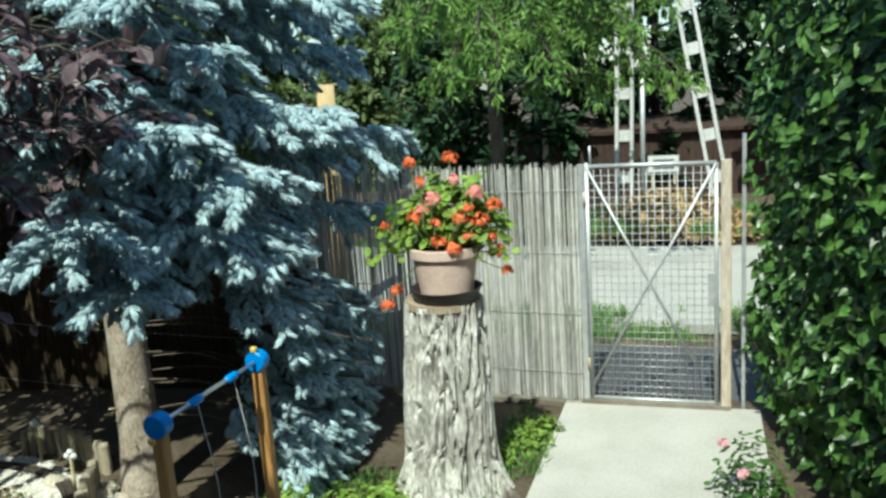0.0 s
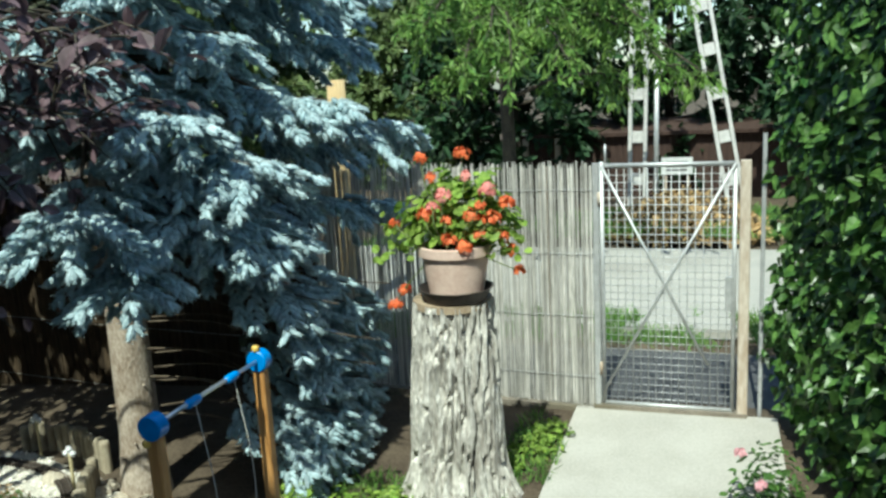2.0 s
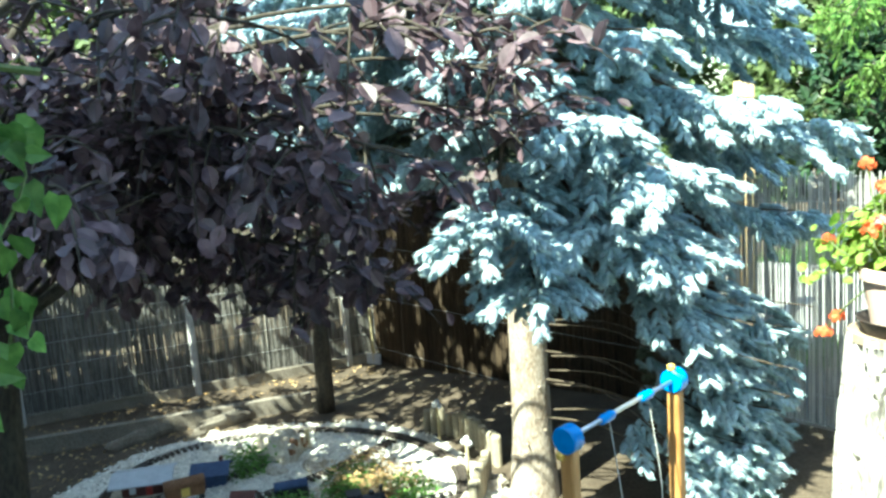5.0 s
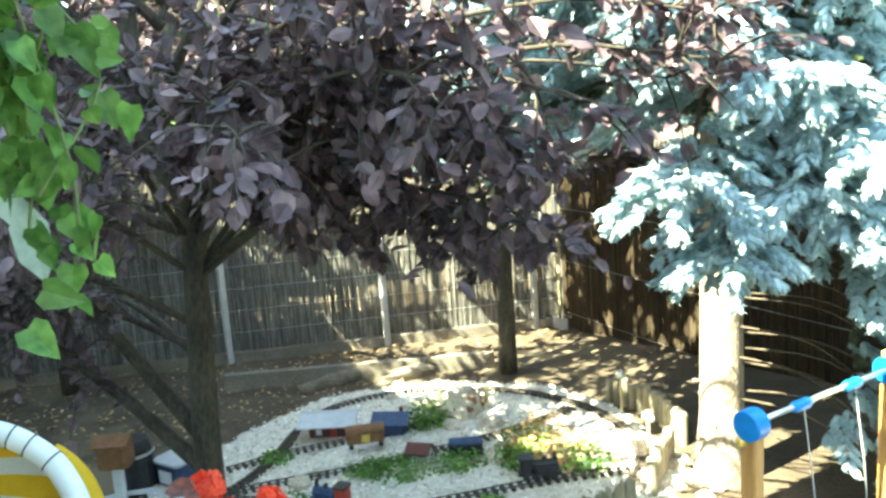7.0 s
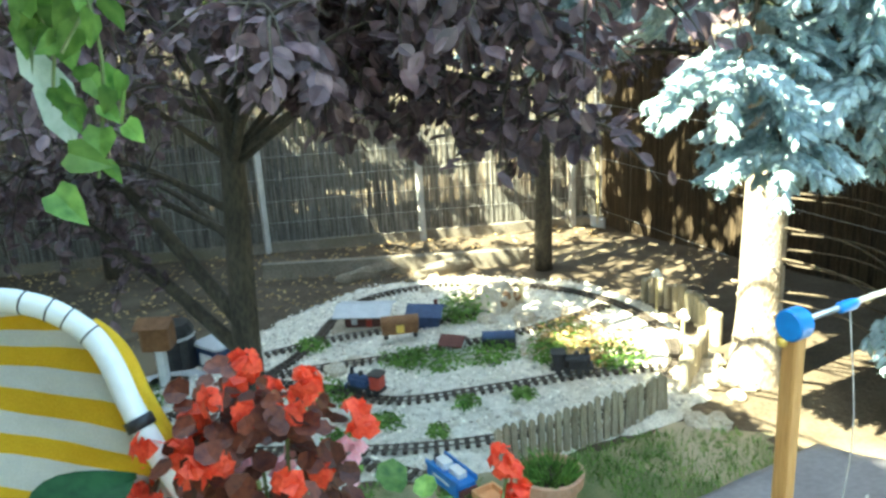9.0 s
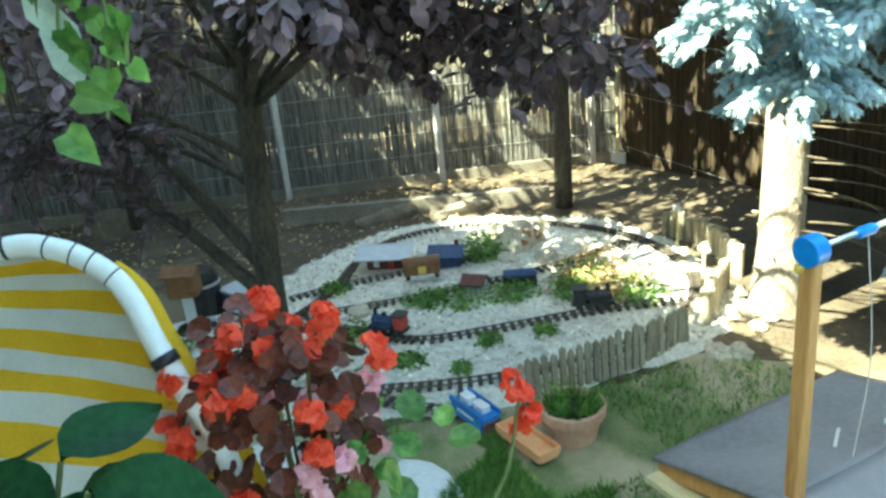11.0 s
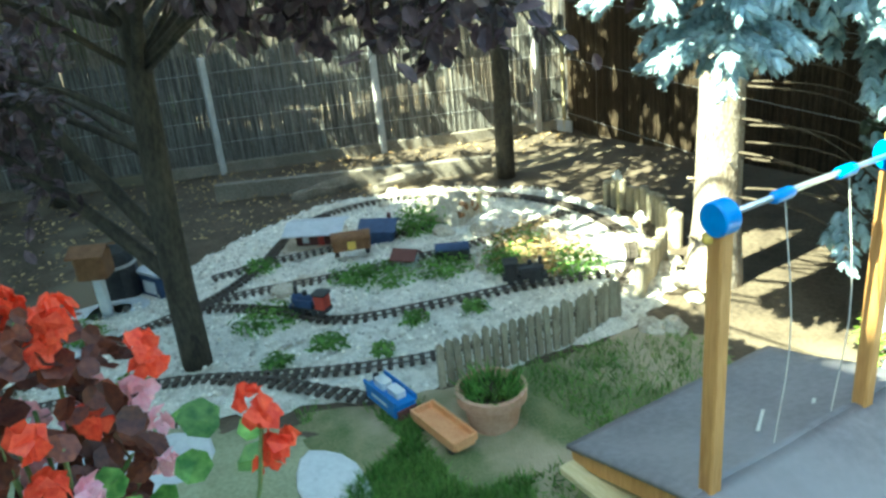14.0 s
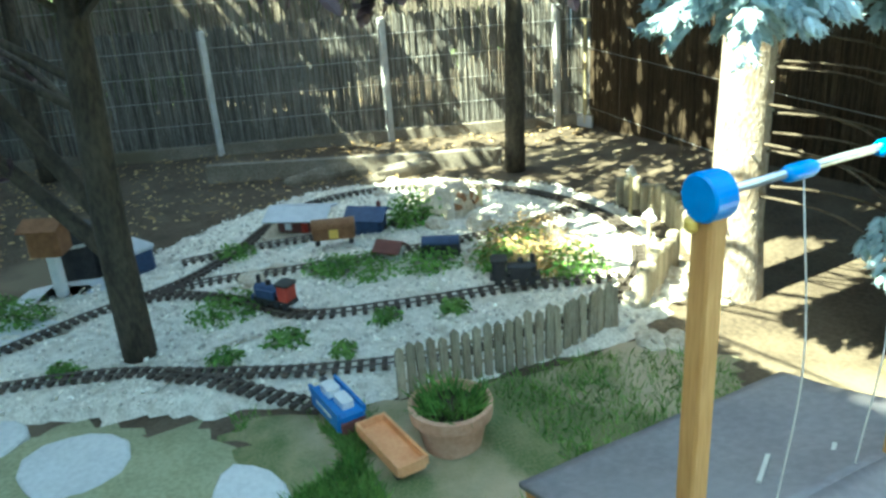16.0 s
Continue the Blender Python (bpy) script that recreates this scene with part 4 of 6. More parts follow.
# ---- hedge beside the path ----
def leaf_wall(name, label, x0, x1, y0, y1, z1, n, leaf, size, material, seed):
    root = thing(name, ((x0 + x1) / 2, (y0 + y1) / 2, 0), label, "hedge")
    inv = root.matrix_world.inverted()
    rng = np.random.default_rng(seed)
    g = Geo()
    for i in range(26):
        y = rng.uniform(y0, y1)
        x = rng.uniform(x0 + 0.3, x1) + (y1 - y) * 0.2
        g.tube(smooth_line([(x, y, -0.05), (x + rng.normal(0, 0.1), y + rng.normal(0, 0.1), z1 * 0.5), (x + rng.normal(0, 0.2), y + rng.normal(0, 0.2), z1 * 0.95)], 7), np.linspace(0.025, 0.008, 7), 6)
    p = part("stalk", g, BARK_PLUM, root)
    p.matrix_parent_inverse = inv
    u = rng.uniform(size=(n, 3))
    y, z = y0 + (y1 - y0) * u[:, 0], 0.12 + (z1 - 0.12) * u[:, 1]
    bulge = np.array([noise.noise((a * 1.8, b * 1.8, seed)) for a, b in zip(y, z)]) * 0.06 + np.array([noise.noise((a * 4.5, b * 4.5, seed + 4)) for a, b in zip(y, z)]) * 0.05
    depth = u[:, 2] ** 2.0
    x = x0 - 0.04 + (y1 - y) * 0.2 - bulge + (x1 - x0) * depth
    pos = np.stack([x, y, z], 1)
    d = unit(rng.normal(0, 0.45, (n, 3)) + np.array((-0.35, -0.15, -0.7)))
    up = unit(np.array((-0.45, -0.75, 0.55)) + rng.normal(0, 0.42, (n, 3)))
    size = rng.uniform(0.6, 1.2, n) * size
    # leaves deeper in the hedge get a darker green, inner shade put into colour
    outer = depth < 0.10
    for nm, m, mm, lab in (("foliage", outer, material, "glossy green leaves catching the sun"), ("inner_foliage", ~outer, DARK_LEAF, "inner leaves coloured dark for the shade inside the hedge")):
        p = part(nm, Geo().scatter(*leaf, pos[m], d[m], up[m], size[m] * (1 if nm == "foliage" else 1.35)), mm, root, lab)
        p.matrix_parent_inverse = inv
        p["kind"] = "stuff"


leaf_wall("climber_hedge", "tall dense green climbing hedge beside the path", 0.85, 1.9, 3.0, 7.6, 3.45, 15000, HEART, 0.085, HEDGE_LEAF, 31)


# ---- sandpit with its lid and canopy bar ----
def build_sandpit():
    x0, x1, xm, y0, y1 = -2.15, -0.98, -1.56, 3.54, 4.56
    zl, zr, zt = 0.37, 0.53, 1.43
    root = thing("sandpit", (xm, (y0 + y1) / 2, 0), "wooden sandpit under a grey lid with two canopy posts", "sandpit")
    inv = root.matrix_world.inverted()

    def add(name, geo, material, label="", smooth=False, parent=None):
        p = part(name, geo, material, parent or root, label, smooth)
        p.matrix_parent_inverse = inv
        return p
    for y in (y0 + 0.05, y1 - 0.05):
        for k in range(2):
            add("side_board", Geo().box((x1 - x0 - 0.04, 0.035, 0.13), ((x0 + x1) / 2, y, 0.07 + 0.14 * k), bevel=0.006), PINE_POST)
    for x in (x0 + 0.05, x1 - 0.05):
        for k in range(2):
            add("side_board", Geo().box((0.035, y1 - y0 - 0.14, 0.13), (x, (y0 + y1) / 2, 0.07 + 0.14 * k), bevel=0.006), PINE_POST)
    add("seat_board", Geo().box((x1 - x0, 0.13, 0.025), ((x0 + x1) / 2, y0 - 0.03, 0.29), bevel=0.006), PALE_WOOD, "pale raw pine seat board")
    for sg, xa, xb in ((1, x0 - 0.02, xm), (-1, xm, x1 + 0.02)):
        n = 14
        v, f = [], []
        for i in range(n + 1):
            for j in range(n + 1):
                x, y = xa + (xb - xa) * i / n, y0 - 0.04 + (y1 - y0 + 0.08) * j / n
                h = (x - (x0 - 0.02)) / (xm - x0 + 0.02) if sg > 0 else (x1 + 0.02 - x) / (x1 + 0.02 - xm)
                z = zl + (zr - zl) * h + 0.012 * noise.noise((x * 4, y * 4, 2)) - 0.02 * math.sin(math.pi * h) * math.sin(math.pi * j / n)
                v.append((x, y, z))
        m = len(v)
        v += [(a, b, c - 0.02) for a, b, c in v]
        k = n + 1
        for i in range(n):
            for j in range(n):
                o = i * k + j
                f += [(o, o + k, o + k + 1, o + 1), (m + o, m + o + 1, m + o + k + 1, m + o + k)]
        edge = [i * k for i in range(k)] + [n * k + j for j in range(1, k)] + [i * k + n for i in range(n - 1, -1, -1)] + [j for j in range(n - 1, 0, -1)]
        for a, b in zip(edge, edge[1:] + edge[:1]):
            f.append((a, m + a, m + b, b))
        add("lid", Geo().raw(v, f), TARP, "faded grey lid covering", True)
        add("lid_batten", Geo().box((abs(xb - xa) + 0.0, 0.05, 0.07), ((xa + xb) / 2, y0 + 0.0, 0.385), m=pose(0, 0, 0, 0, -sg * 14, 0), bevel=0.006), PINE_POST)
    for i, y in enumerate((3.58, 4.33)):
        p = add("post", Geo().box((0.054, 0.05, zt - 0.34), (xm, y, (zt - 0.04 + 0.30) / 2), bevel=0.006), PINE_POST)
        s = -1 if i == 0 else 1
        add("knob_disc", Geo().tube([(xm, y - 0.034, zt), (xm, y - 0.029, zt), (xm, y + 0.022, zt), (xm, y + 0.027, zt)], [0.045, 0.05, 0.05, 0.045], 28), BLUE_PLASTIC, "round bright blue plastic end cap")
        add("wing_nut", Geo().lathe([(0.010, 0), (0.017, 0.008), (0.017, 0.024), (0.008, 0.03)], (xm - 0.02 if i == 0 else xm, y - 0.025, zt - 0.075 if i == 0 else zt + 0.045), 12), YELLOW_PLASTIC, "small yellow fixing nut", True)
    add("bar", Geo().tube([(xm, 3.58, zt), (xm, 3.95, zt + 0.004), (xm, 4.33, zt)], 0.0095, 10), BAR_STEEL, "thin steel canopy bar", True)
    for y in (3.82, 4.10):
        add("sleeve", Geo().tube([(xm, y - 0.045, zt), (xm, y - 0.03, zt), (xm, y + 0.03, zt), (xm, y + 0.045, zt)], [0.014, 0.019, 0.019, 0.014], 14), BLUE_PLASTIC, "blue plastic sleeve on the bar", True)
        add("cord", Geo().tube(smooth_line([(xm + 0.01, y, zt), (xm + 0.05, y + 0.02, 1.0), (xm + 0.03, y + 0.01, 0.60)], 8), 0.0022, 5), CORD)
    # thin white streaks laid on the lid covering
    for x, y, L in ((-1.735, 4.025, 0.13), (-1.69, 4.25, 0.06)):
        add("lid_streak", Geo().box((0.012, L, 0.006), (x, y, 0.484), m=pose(0, 0, 0, 0, -15, 32)), CANVAS_WHITE, "thin white streak on the lid covering")


build_sandpit()


# ---- model railway ----
def track(name, pts, label, n_line=None):
    line = smooth_line([(x, y, 0) for x, y in pts], 140)
    seg = np.linalg.norm(np.diff(line, axis=0), axis=1)
    s = np.concatenate([[0], np.cumsum(seg)])
    total = s[-1]
    n = max(8, int(total / 0.06))
    at_s = np.linspace(0, total, n)
    P = np.stack([np.interp(at_s, s, line[:, i]) for i in range(3)], 1)
    T = unit(np.gradient(P, axis=0))
    N = np.stack([-T[:, 1], T[:, 0], np.zeros(n)], 1)
    P[:, 2] = ground_z(P[:, 0], P[:, 1]) + 0.055
    root = thing(name, (P[0][0], P[0][1], P[0][2] - 0.04), label, "model track", "garden railway tracks")
    inv = root.matrix_world.inverted()
    for sg in (-1, 1):
        r = part("rail", Geo().tube(P + N * 0.0275 * sg, 0.006, 4), TRACK, root)
        r.matrix_parent_inverse = inv
    me = Geo().box((0.028, 0.105, 0.018), bevel=0.002).mesh("sleeper", SLEEPER)
    for i in range(n):
        o = new("sleeper", me)
        o.parent = root
        o.matrix_parent_inverse = inv
        o.matrix_basis = Matrix.Translation((P[i][0], P[i][1], P[i][2] - 0.014)) @ Matrix.Rotation(math.atan2(T[i][1], T[i][0]) + RNG.normal(0, 0.03), 4, "Z")
    return P


T_OUTER = track("outer_loop_track", [(-4.95, 1.2), (-4.85, 1.72), (-4.57, 2.47), (-4.2, 2.95), (-3.85, 3.45), (-3.62, 4.0), (-3.55, 4.7), (-3.78, 5.3), (-4.4, 5.8), (-5.3, 6.02), (-6.2, 5.85), (-6.88, 5.33), (-7.1, 4.6), (-6.75, 4.05), (-6.2, 3.6), (-5.75, 3.1), (-5.55, 2.5), (-5.25, 1.84), (-5.2, 1.2)],
                "brown narrow model railway loop on pale gravel")
track("inner_track", [(-5.62, 2.75), (-5.5, 3.05), (-5.1, 3.35), (-4.6, 3.6), (-4.35, 4.15), (-4.15, 4.7), (-3.95, 5.1), (-3.85, 5.25)], "curved inner model railway track on gravel")
track("middle_track", [(-5.65, 2.9), (-5.62, 3.3), (-5.4, 3.9), (-5.25, 4.5), (-5.15, 5.2), (-5.2, 5.9)], "straight middle model railway track on gravel")
track("siding_track", [(-4.35, 2.75), (-4.05, 2.98), (-3.75, 3.15), (-3.5, 3.3)], "short model railway siding ending at the lawn")
track("station_track", [(-6.2, 3.2), (-6.15, 3.8), (-5.95, 4.5), (-5.85, 5.1)], "model railway station track on gravel")


def model(name, at, turn, label, category, pieces):
    """pieces: name, size, place, material, label; boxes and round parts on one base."""
    z = float(ground_z(at[0], at[1])) + (at[2] if len(at) > 2 else 0.06)
    root = thing(name, (at[0], at[1], z), label, category, turn=turn)
    for nm, shape, size, place, material, *lab in pieces:
        g = Geo()
        if shape == "box":
            g.box(size, place, bevel=min(size[:2]) * 0.12)
        elif shape == "x":
            g.tube([(place[0] - size[1] / 2, place[1], place[2]), (place[0] + size[1] / 2, place[1], place[2])], size[0], 14)
        elif shape == "y":
            g.tube([(place[0], place[1] - size[1] / 2, place[2]), (place[0], place[1] + size[1] / 2, place[2])], size[0], 14)
        elif shape == "z":
            g.lathe([(size[0] * 0.9, 0), (size[0], size[1] * 0.1), (size[0], size[1] * 0.85), (size[0] * 0.8, size[1])], place, 14)
        elif shape == "roof":
            L, W, H = size
            v = [(-L / 2, -W / 2, 0), (L / 2, -W / 2, 0), (L / 2, 0, H), (-L / 2, 0, H), (-L / 2, W / 2, 0), (L / 2, W / 2, 0)]
            v = v + [(a, b, c - 0.012) for a, b, c in v]
            f = [(0, 1, 2, 3), (3, 2, 5, 4), (7, 6, 9, 8), (8, 9, 10, 11), (0, 6, 7, 1), (4, 5, 11, 10), (0, 3, 9, 6), (3, 4, 10, 9), (1, 7, 8, 2), (2, 8, 11, 5)]
            g.raw(np.array(v) + np.array(place), f)
        part(nm, g, material, root, lab[0] if lab else "")
    return root


WHEELS = [("wheel", "y", (0.022, 0.014), (x, y, 0.022), BLACK_MODEL) for x in (-0.09, -0.03, 0.05, 0.1) for y in (-0.035, 0.035)]


def loco(at, turn, body, cab, label):
    model("model_locomotive", at, turn, label, "model locomotive", WHEELS + [
        ("frame", "box", (0.28, 0.085, 0.02), (0, 0, 0.045), BLACK_MODEL), ("boiler", "x", (0.036, 0.17), (0.045, 0, 0.095), body), ("chimney", "z", (0.014, 0.055), (0.11, 0, 0.125), BLACK_MODEL),
        ("dome", "z", (0.017, 0.03), (0.04, 0, 0.125), BLACK_MODEL), ("side_tank", "box", (0.13, 0.02, 0.05), (0.04, 0.042, 0.08), body), ("side_tank", "box", (0.13, 0.02, 0.05), (0.04, -0.042, 0.08), body),
        ("cab", "box", (0.08, 0.095, 0.095), (-0.085, 0, 0.1), cab), ("cab_roof", "box", (0.1, 0.11, 0.012), (-0.085, 0, 0.155), BLACK_MODEL), ("buffer_beam", "box", (0.012, 0.09, 0.03), (0.146, 0, 0.045), body)])


loco((-4.15, 4.72, 0.065), 60, BLACK_MODEL, BLACK_MODEL, "small black model steam locomotive on gravel track")
loco((-4.82, 3.49, 0.065), 215, NAVY_MODEL, RED_MODEL, "dark model locomotive with a red cab")
BOGIES = [("wheel", "y", (0.02, 0.014), (x, y, 0.02), BLACK_MODEL) for x in (-0.12, 0.12) for y in (-0.045, 0.045)]
ENG = math.degrees(math.atan2(0.09, 0.42))
model("toy_engine", (-3.38, 3.34, 0.015), ENG - 8, "bright blue and white toy engine on the grass", "toy train", BOGIES + [
    ("body", "box", (0.30, 0.13, 0.07), (0, 0, 0.075), BLUE_MODEL), ("rim", "box", (0.30, 0.012, 0.03), (0, 0.06, 0.12), BLUE_MODEL), ("rim", "box", (0.30, 0.012, 0.03), (0, -0.06, 0.12), BLUE_MODEL),
    ("load", "box", (0.09, 0.06, 0.05), (-0.06, 0.0, 0.125), WHITE_MODEL, "white load"), ("load", "box", (0.10, 0.055, 0.045), (0.05, 0.01, 0.12), WHITE_MODEL, "white load"), ("stripe", "box", (0.18, 0.134, 0.015), (0, 0, 0.085), WHITE_MODEL, "white side stripe"),
    ("buffer_plate", "box", (0.016, 0.11, 0.05), (0.155, 0, 0.06), MAROON), ("chimney", "z", (0.018, 0.04), (-0.13, 0, 0.11), BLACK_MODEL)])
model("toy_wagon", (-3.0, 3.42, 0.015), ENG - 8, "flat orange wooden toy wagon on the grass", "toy wagon", BOGIES + [
    ("deck", "box", (0.36, 0.13, 0.02), (0, 0, 0.055), ORANGE_MODEL), ("side", "box", (0.36, 0.012, 0.04), (0, 0.062, 0.08), ORANGE_MODEL), ("side", "box", (0.36, 0.012, 0.04), (0, -0.062, 0.08), ORANGE_MODEL),
    ("end", "box", (0.012, 0.12, 0.035), (0.176, 0, 0.08), ORANGE_MODEL), ("end", "box", (0.012, 0.12, 0.035), (-0.176, 0, 0.08), ORANGE_MODEL), ("bogie", "box", (0.06, 0.08, 0.02), (0.12, 0, 0.034), RED_MODEL), ("bogie", "box", (0.06, 0.08, 0.02), (-0.12, 0, 0.034), RED_MODEL)])
model("model_station", (-6.35, 4.15, 0.02), 55, "small model station with a pale tin roof", "model house", [
    ("walls", "box", (0.34, 0.2, 0.14), (0, 0, 0.07), MAROON), ("platform", "box", (0.55, 0.34, 0.03), (0, -0.05, 0.015), ROCK), ("roof", "roof", (0.50, 0.40, 0.05), (0, 0, 0.16), GREY_ROOF, "pale grey sheet roof"),
    ("door", "box", (0.05, 0.01, 0.09), (0.05, -0.102, 0.06), RED_MODEL, "red door"), ("window", "box", (0.05, 0.01, 0.05), (-0.08, -0.102, 0.08), WHITE_MODEL)])
model("model_house", (-5.95, 4.55, 0.02), 50, "small model house with a dark blue roof", "model house", [
    ("walls", "box", (0.24, 0.18, 0.12), (0, 0, 0.06), NAVY_MODEL), ("roof", "roof", (0.32, 0.28, 0.07), (0, 0, 0.13), NAVY_MODEL, "navy roof"), ("chimney", "box", (0.03, 0.03, 0.07), (0.08, 0.04, 0.19), MAROON)])
model("goods_wagon", (-5.75, 4.2, 0.06), 68, "brown and ochre model goods wagon", "model wagon", BOGIES + [
    ("body", "box", (0.3, 0.1, 0.1), (0, 0, 0.09), BROWN_MODEL), ("roof", "x", (0.055, 0.31), (0, 0, 0.13), BROWN_MODEL), ("door", "box", (0.08, 0.104, 0.08), (0, 0, 0.09), YELLOW_PLASTIC, "ochre sliding door")])
model("model_shed", (-5.25, 4.42, 0.01), 40, "tiny model shed with a maroon roof and pale gable", "model house", [
    ("walls", "box", (0.16, 0.12, 0.07), (0, 0, 0.035), WHITE_MODEL), ("roof", "roof", (0.2, 0.18, 0.06), (0, 0, 0.075), MAROON, "maroon roof")])
model("model_tank", (-5.0, 4.68, 0.01), 60, "dark green covered model wagon", "model wagon", BOGIES + [("body", "box", (0.26, 0.1, 0.08), (0, 0, 0.075), BLACK_MODEL), ("cover", "x", (0.05, 0.25), (0, 0, 0.11), NAVY_MODEL)])
model("signal_post", (-5.9, 5.5, 0.0), 0, "small pale wooden post by the railway", "post", [("mast", "box", (0.035, 0.035, 0.2), (0, 0, 0.1), PALE_WOOD), ("foot", "box", (0.08, 0.08, 0.02), (0, 0, 0.01), ROCK)])


def boulder(name, at, size, material, label, seed, category="rock"):
    g = Geo()
    k, rows = 18, 10
    v = []
    for i in range(rows):
        ph = math.pi * i / (rows - 1)
        for j in range(k):
            th = 2 * math.pi * j / k
            d = np.array((math.sin(ph) * math.cos(th), math.sin(ph) * math.sin(th), math.cos(ph)))
            r = 1 + 0.35 * noise.noise(tuple(d * 1.6 + seed)) + 0.12 * noise.noise(tuple(d * 5 + seed))
            v.append(d * r * np.array(size))
    f = [(i * k + j, (i + 1) * k + j, (i + 1) * k + (j + 1) % k, i * k + (j + 1) % k) for i in range(rows - 1) for j in range(k)]
    z = float(ground_z(at[0], at[1])) + size[2] * 0.35
    return tagged(part(name, g.raw(np.array(v) + np.array((at[0], at[1], z)), f), material), label, category)


def arch(at, turn, label):
    z = float(ground_z(at[0], at[1]))
    root = thing("model_tunnel", (at[0], at[1], z), label, "model tunnel", turn=turn)
    for i in range(9):
        a = math.pi * i / 8
        part("arch_stone", Geo().box((0.16, 0.05, 0.055), (0, math.cos(a) * 0.11, 0.06 + math.sin(a) * 0.11), m=pose(0, 0, 0, math.degrees(a) + 90, 0, 0), bevel=0.008), BROWN_MODEL if i % 2 else ROCK, root)
    part("mound", Geo().lathe([(0.26, 0), (0.24, 0.1), (0.15, 0.22), (0.03, 0.25)], (0.16, 0, 0), 16, 0.12), ROCK, root)


arch((-5.85, 5.3), 200, "small brick model tunnel mouth in a stony mound")
rr = np.random.default_rng(8)
for i in range(26):
    x, y = [(-4.82, 4.9), (-3.6, 5.4), (-3.5, 5.2), (-4.0, 5.75), (-7.2, 5.2), (-5.5, 3.75), (-6.2, 3.35), (-3.42, 5.0), (-3.55, 5.55), (-4.6, 5.15), (-5.5, 5.2)][i % 11]
    s = rr.uniform(0.05, 0.12)
    boulder("rock", (x + rr.normal(0, 0.18), y + rr.normal(0, 0.15)), (s, s * rr.uniform(0.7, 1.1), s * 0.6), ROCK, "pale weathered rock in the gravel bed", i * 3.1)
boulder("stone_slab", (-7.5, 5.6), (0.05, 0.42, 0.11), PLINTH, "flat upright stone slab edging the railway bed", 77)
boulder("stone_slab", (-7.9, 4.9), (0.05, 0.38, 0.10), PLINTH, "flat upright stone slab edging the railway bed", 81)


def tuft(name, at, r, h, n, leaf, size, material, label, category="plant", stuff=True, flat=0.6):
    z = float(ground_z(at[0], at[1]))
    d = rand_dirs(n)
    d[:, 2] = np.abs(d[:, 2])
    pos = np.array((at[0], at[1], z + 0.03)) + d * np.array((r, r, h)) * RNG.uniform(0.2, 1.0, (n, 1)) ** 0.6
    up = unit(d * 0.6 + np.array((0, 0, flat)) + RNG.normal(0, 0.35, (n, 3)))
    ob = part(name, Geo().scatter(*leaf, pos, unit(np.cross(up, rand_dirs(n))), up, RNG.uniform(0.6, 1.2, n) * size), material)
    return tagged(ob, label, category)


for at, r, h in (((-6.0, 4.95), 0.28, 0.26), ((-5.85, 4.85), 0.2, 0.2), ((-4.55, 4.85), 0.2, 0.13), ((-4.9, 4.55), 0.25, 0.1), ((-5.1, 4.2), 0.3, 0.07), ((-4.2, 5.15), 0.28, 0.13), ((-4.75, 5.1), 0.3, 0.16), ((-5.0, 3.25), 0.28, 0.09),
                 ((-4.3, 3.05), 0.1, 0.08), ((-4.35, 3.4), 0.13, 0.06), ((-6.1, 3.55), 0.15, 0.1), ((-4.1, 4.3), 0.1, 0.06), ((-4.25, 3.95), 0.1, 0.05), ((-5.95, 1.9), 0.25, 0.22), ((-5.75, 2.15), 0.2, 0.16), ((-4.75, 2.3), 0.1, 0.06), ((-5.3, 4.0), 0.2, 0.08), ((-4.0, 3.6), 0.08, 0.05)):
    tuft("low_shrub", at, r, h, int(340 * r / 0.2), LEAF, 0.042, BLADES, "low green ground-cover plant among the gravel")
for at, r in (((-4.4, 5.2), 0.3), ((-4.65, 5.0), 0.25), ((-4.9, 5.3), 0.3), ((-4.3, 4.95), 0.2)):
    tuft("dry_shrub", at, r, 0.17, 420, SLIM, 0.05, STRAW, "dry brownish creeping shrub on the mound")


# ---- picket edging ----
def build_pickets():
    line = smooth_line([(-3.42, 3.66, -0.085), (-3.37, 4.05, -0.08), (-3.35, 4.45, -0.08), (-3.36, 4.82, -0.08)], 23)
    root = thing("picket_edging", tuple(line[0]), "low weathered wooden picket edging along the railway", "fence")
    inv = root.matrix_world.inverted()
    for i, p in enumerate(line):
        h = 0.27 + RNG.normal(0, 0.008)
        v = [(-0.019, -0.009, -0.05), (0.019, -0.009, -0.05), (0.019, 0.009, -0.05), (-0.019, 0.009, -0.05), (-0.019, -0.009, h - 0.02), (0.019, -0.009, h - 0.02), (0.019, 0.009, h - 0.02), (-0.019, 0.009, h - 0.02), (0, -0.008, h), (0, 0.008, h)]
        f = [(0, 1, 5, 4), (1, 2, 6, 5), (2, 3, 7, 6), (3, 0, 4, 7), (4, 5, 8), (6, 7, 9), (5, 6, 9, 8), (7, 4, 8, 9)]
        m = pose(p[0], p[1], p[2], RNG.normal(0, 1.5), RNG.normal(0, 1.5), 90 + RNG.normal(0, 6))
        o = part("picket", Geo().raw(np.array(v) @ np.array(m.to_3x3()).T + np.array(m.translation), f), PICKET, root)
        o.matrix_parent_inverse = inv
    for z in (0.07, 0.19):
        o = part("rail", Geo().tube(line + np.array((-0.016, 0, z)), 0.008, 6), PICKET, root)
        o.matrix_parent_inverse = inv


build_pickets()


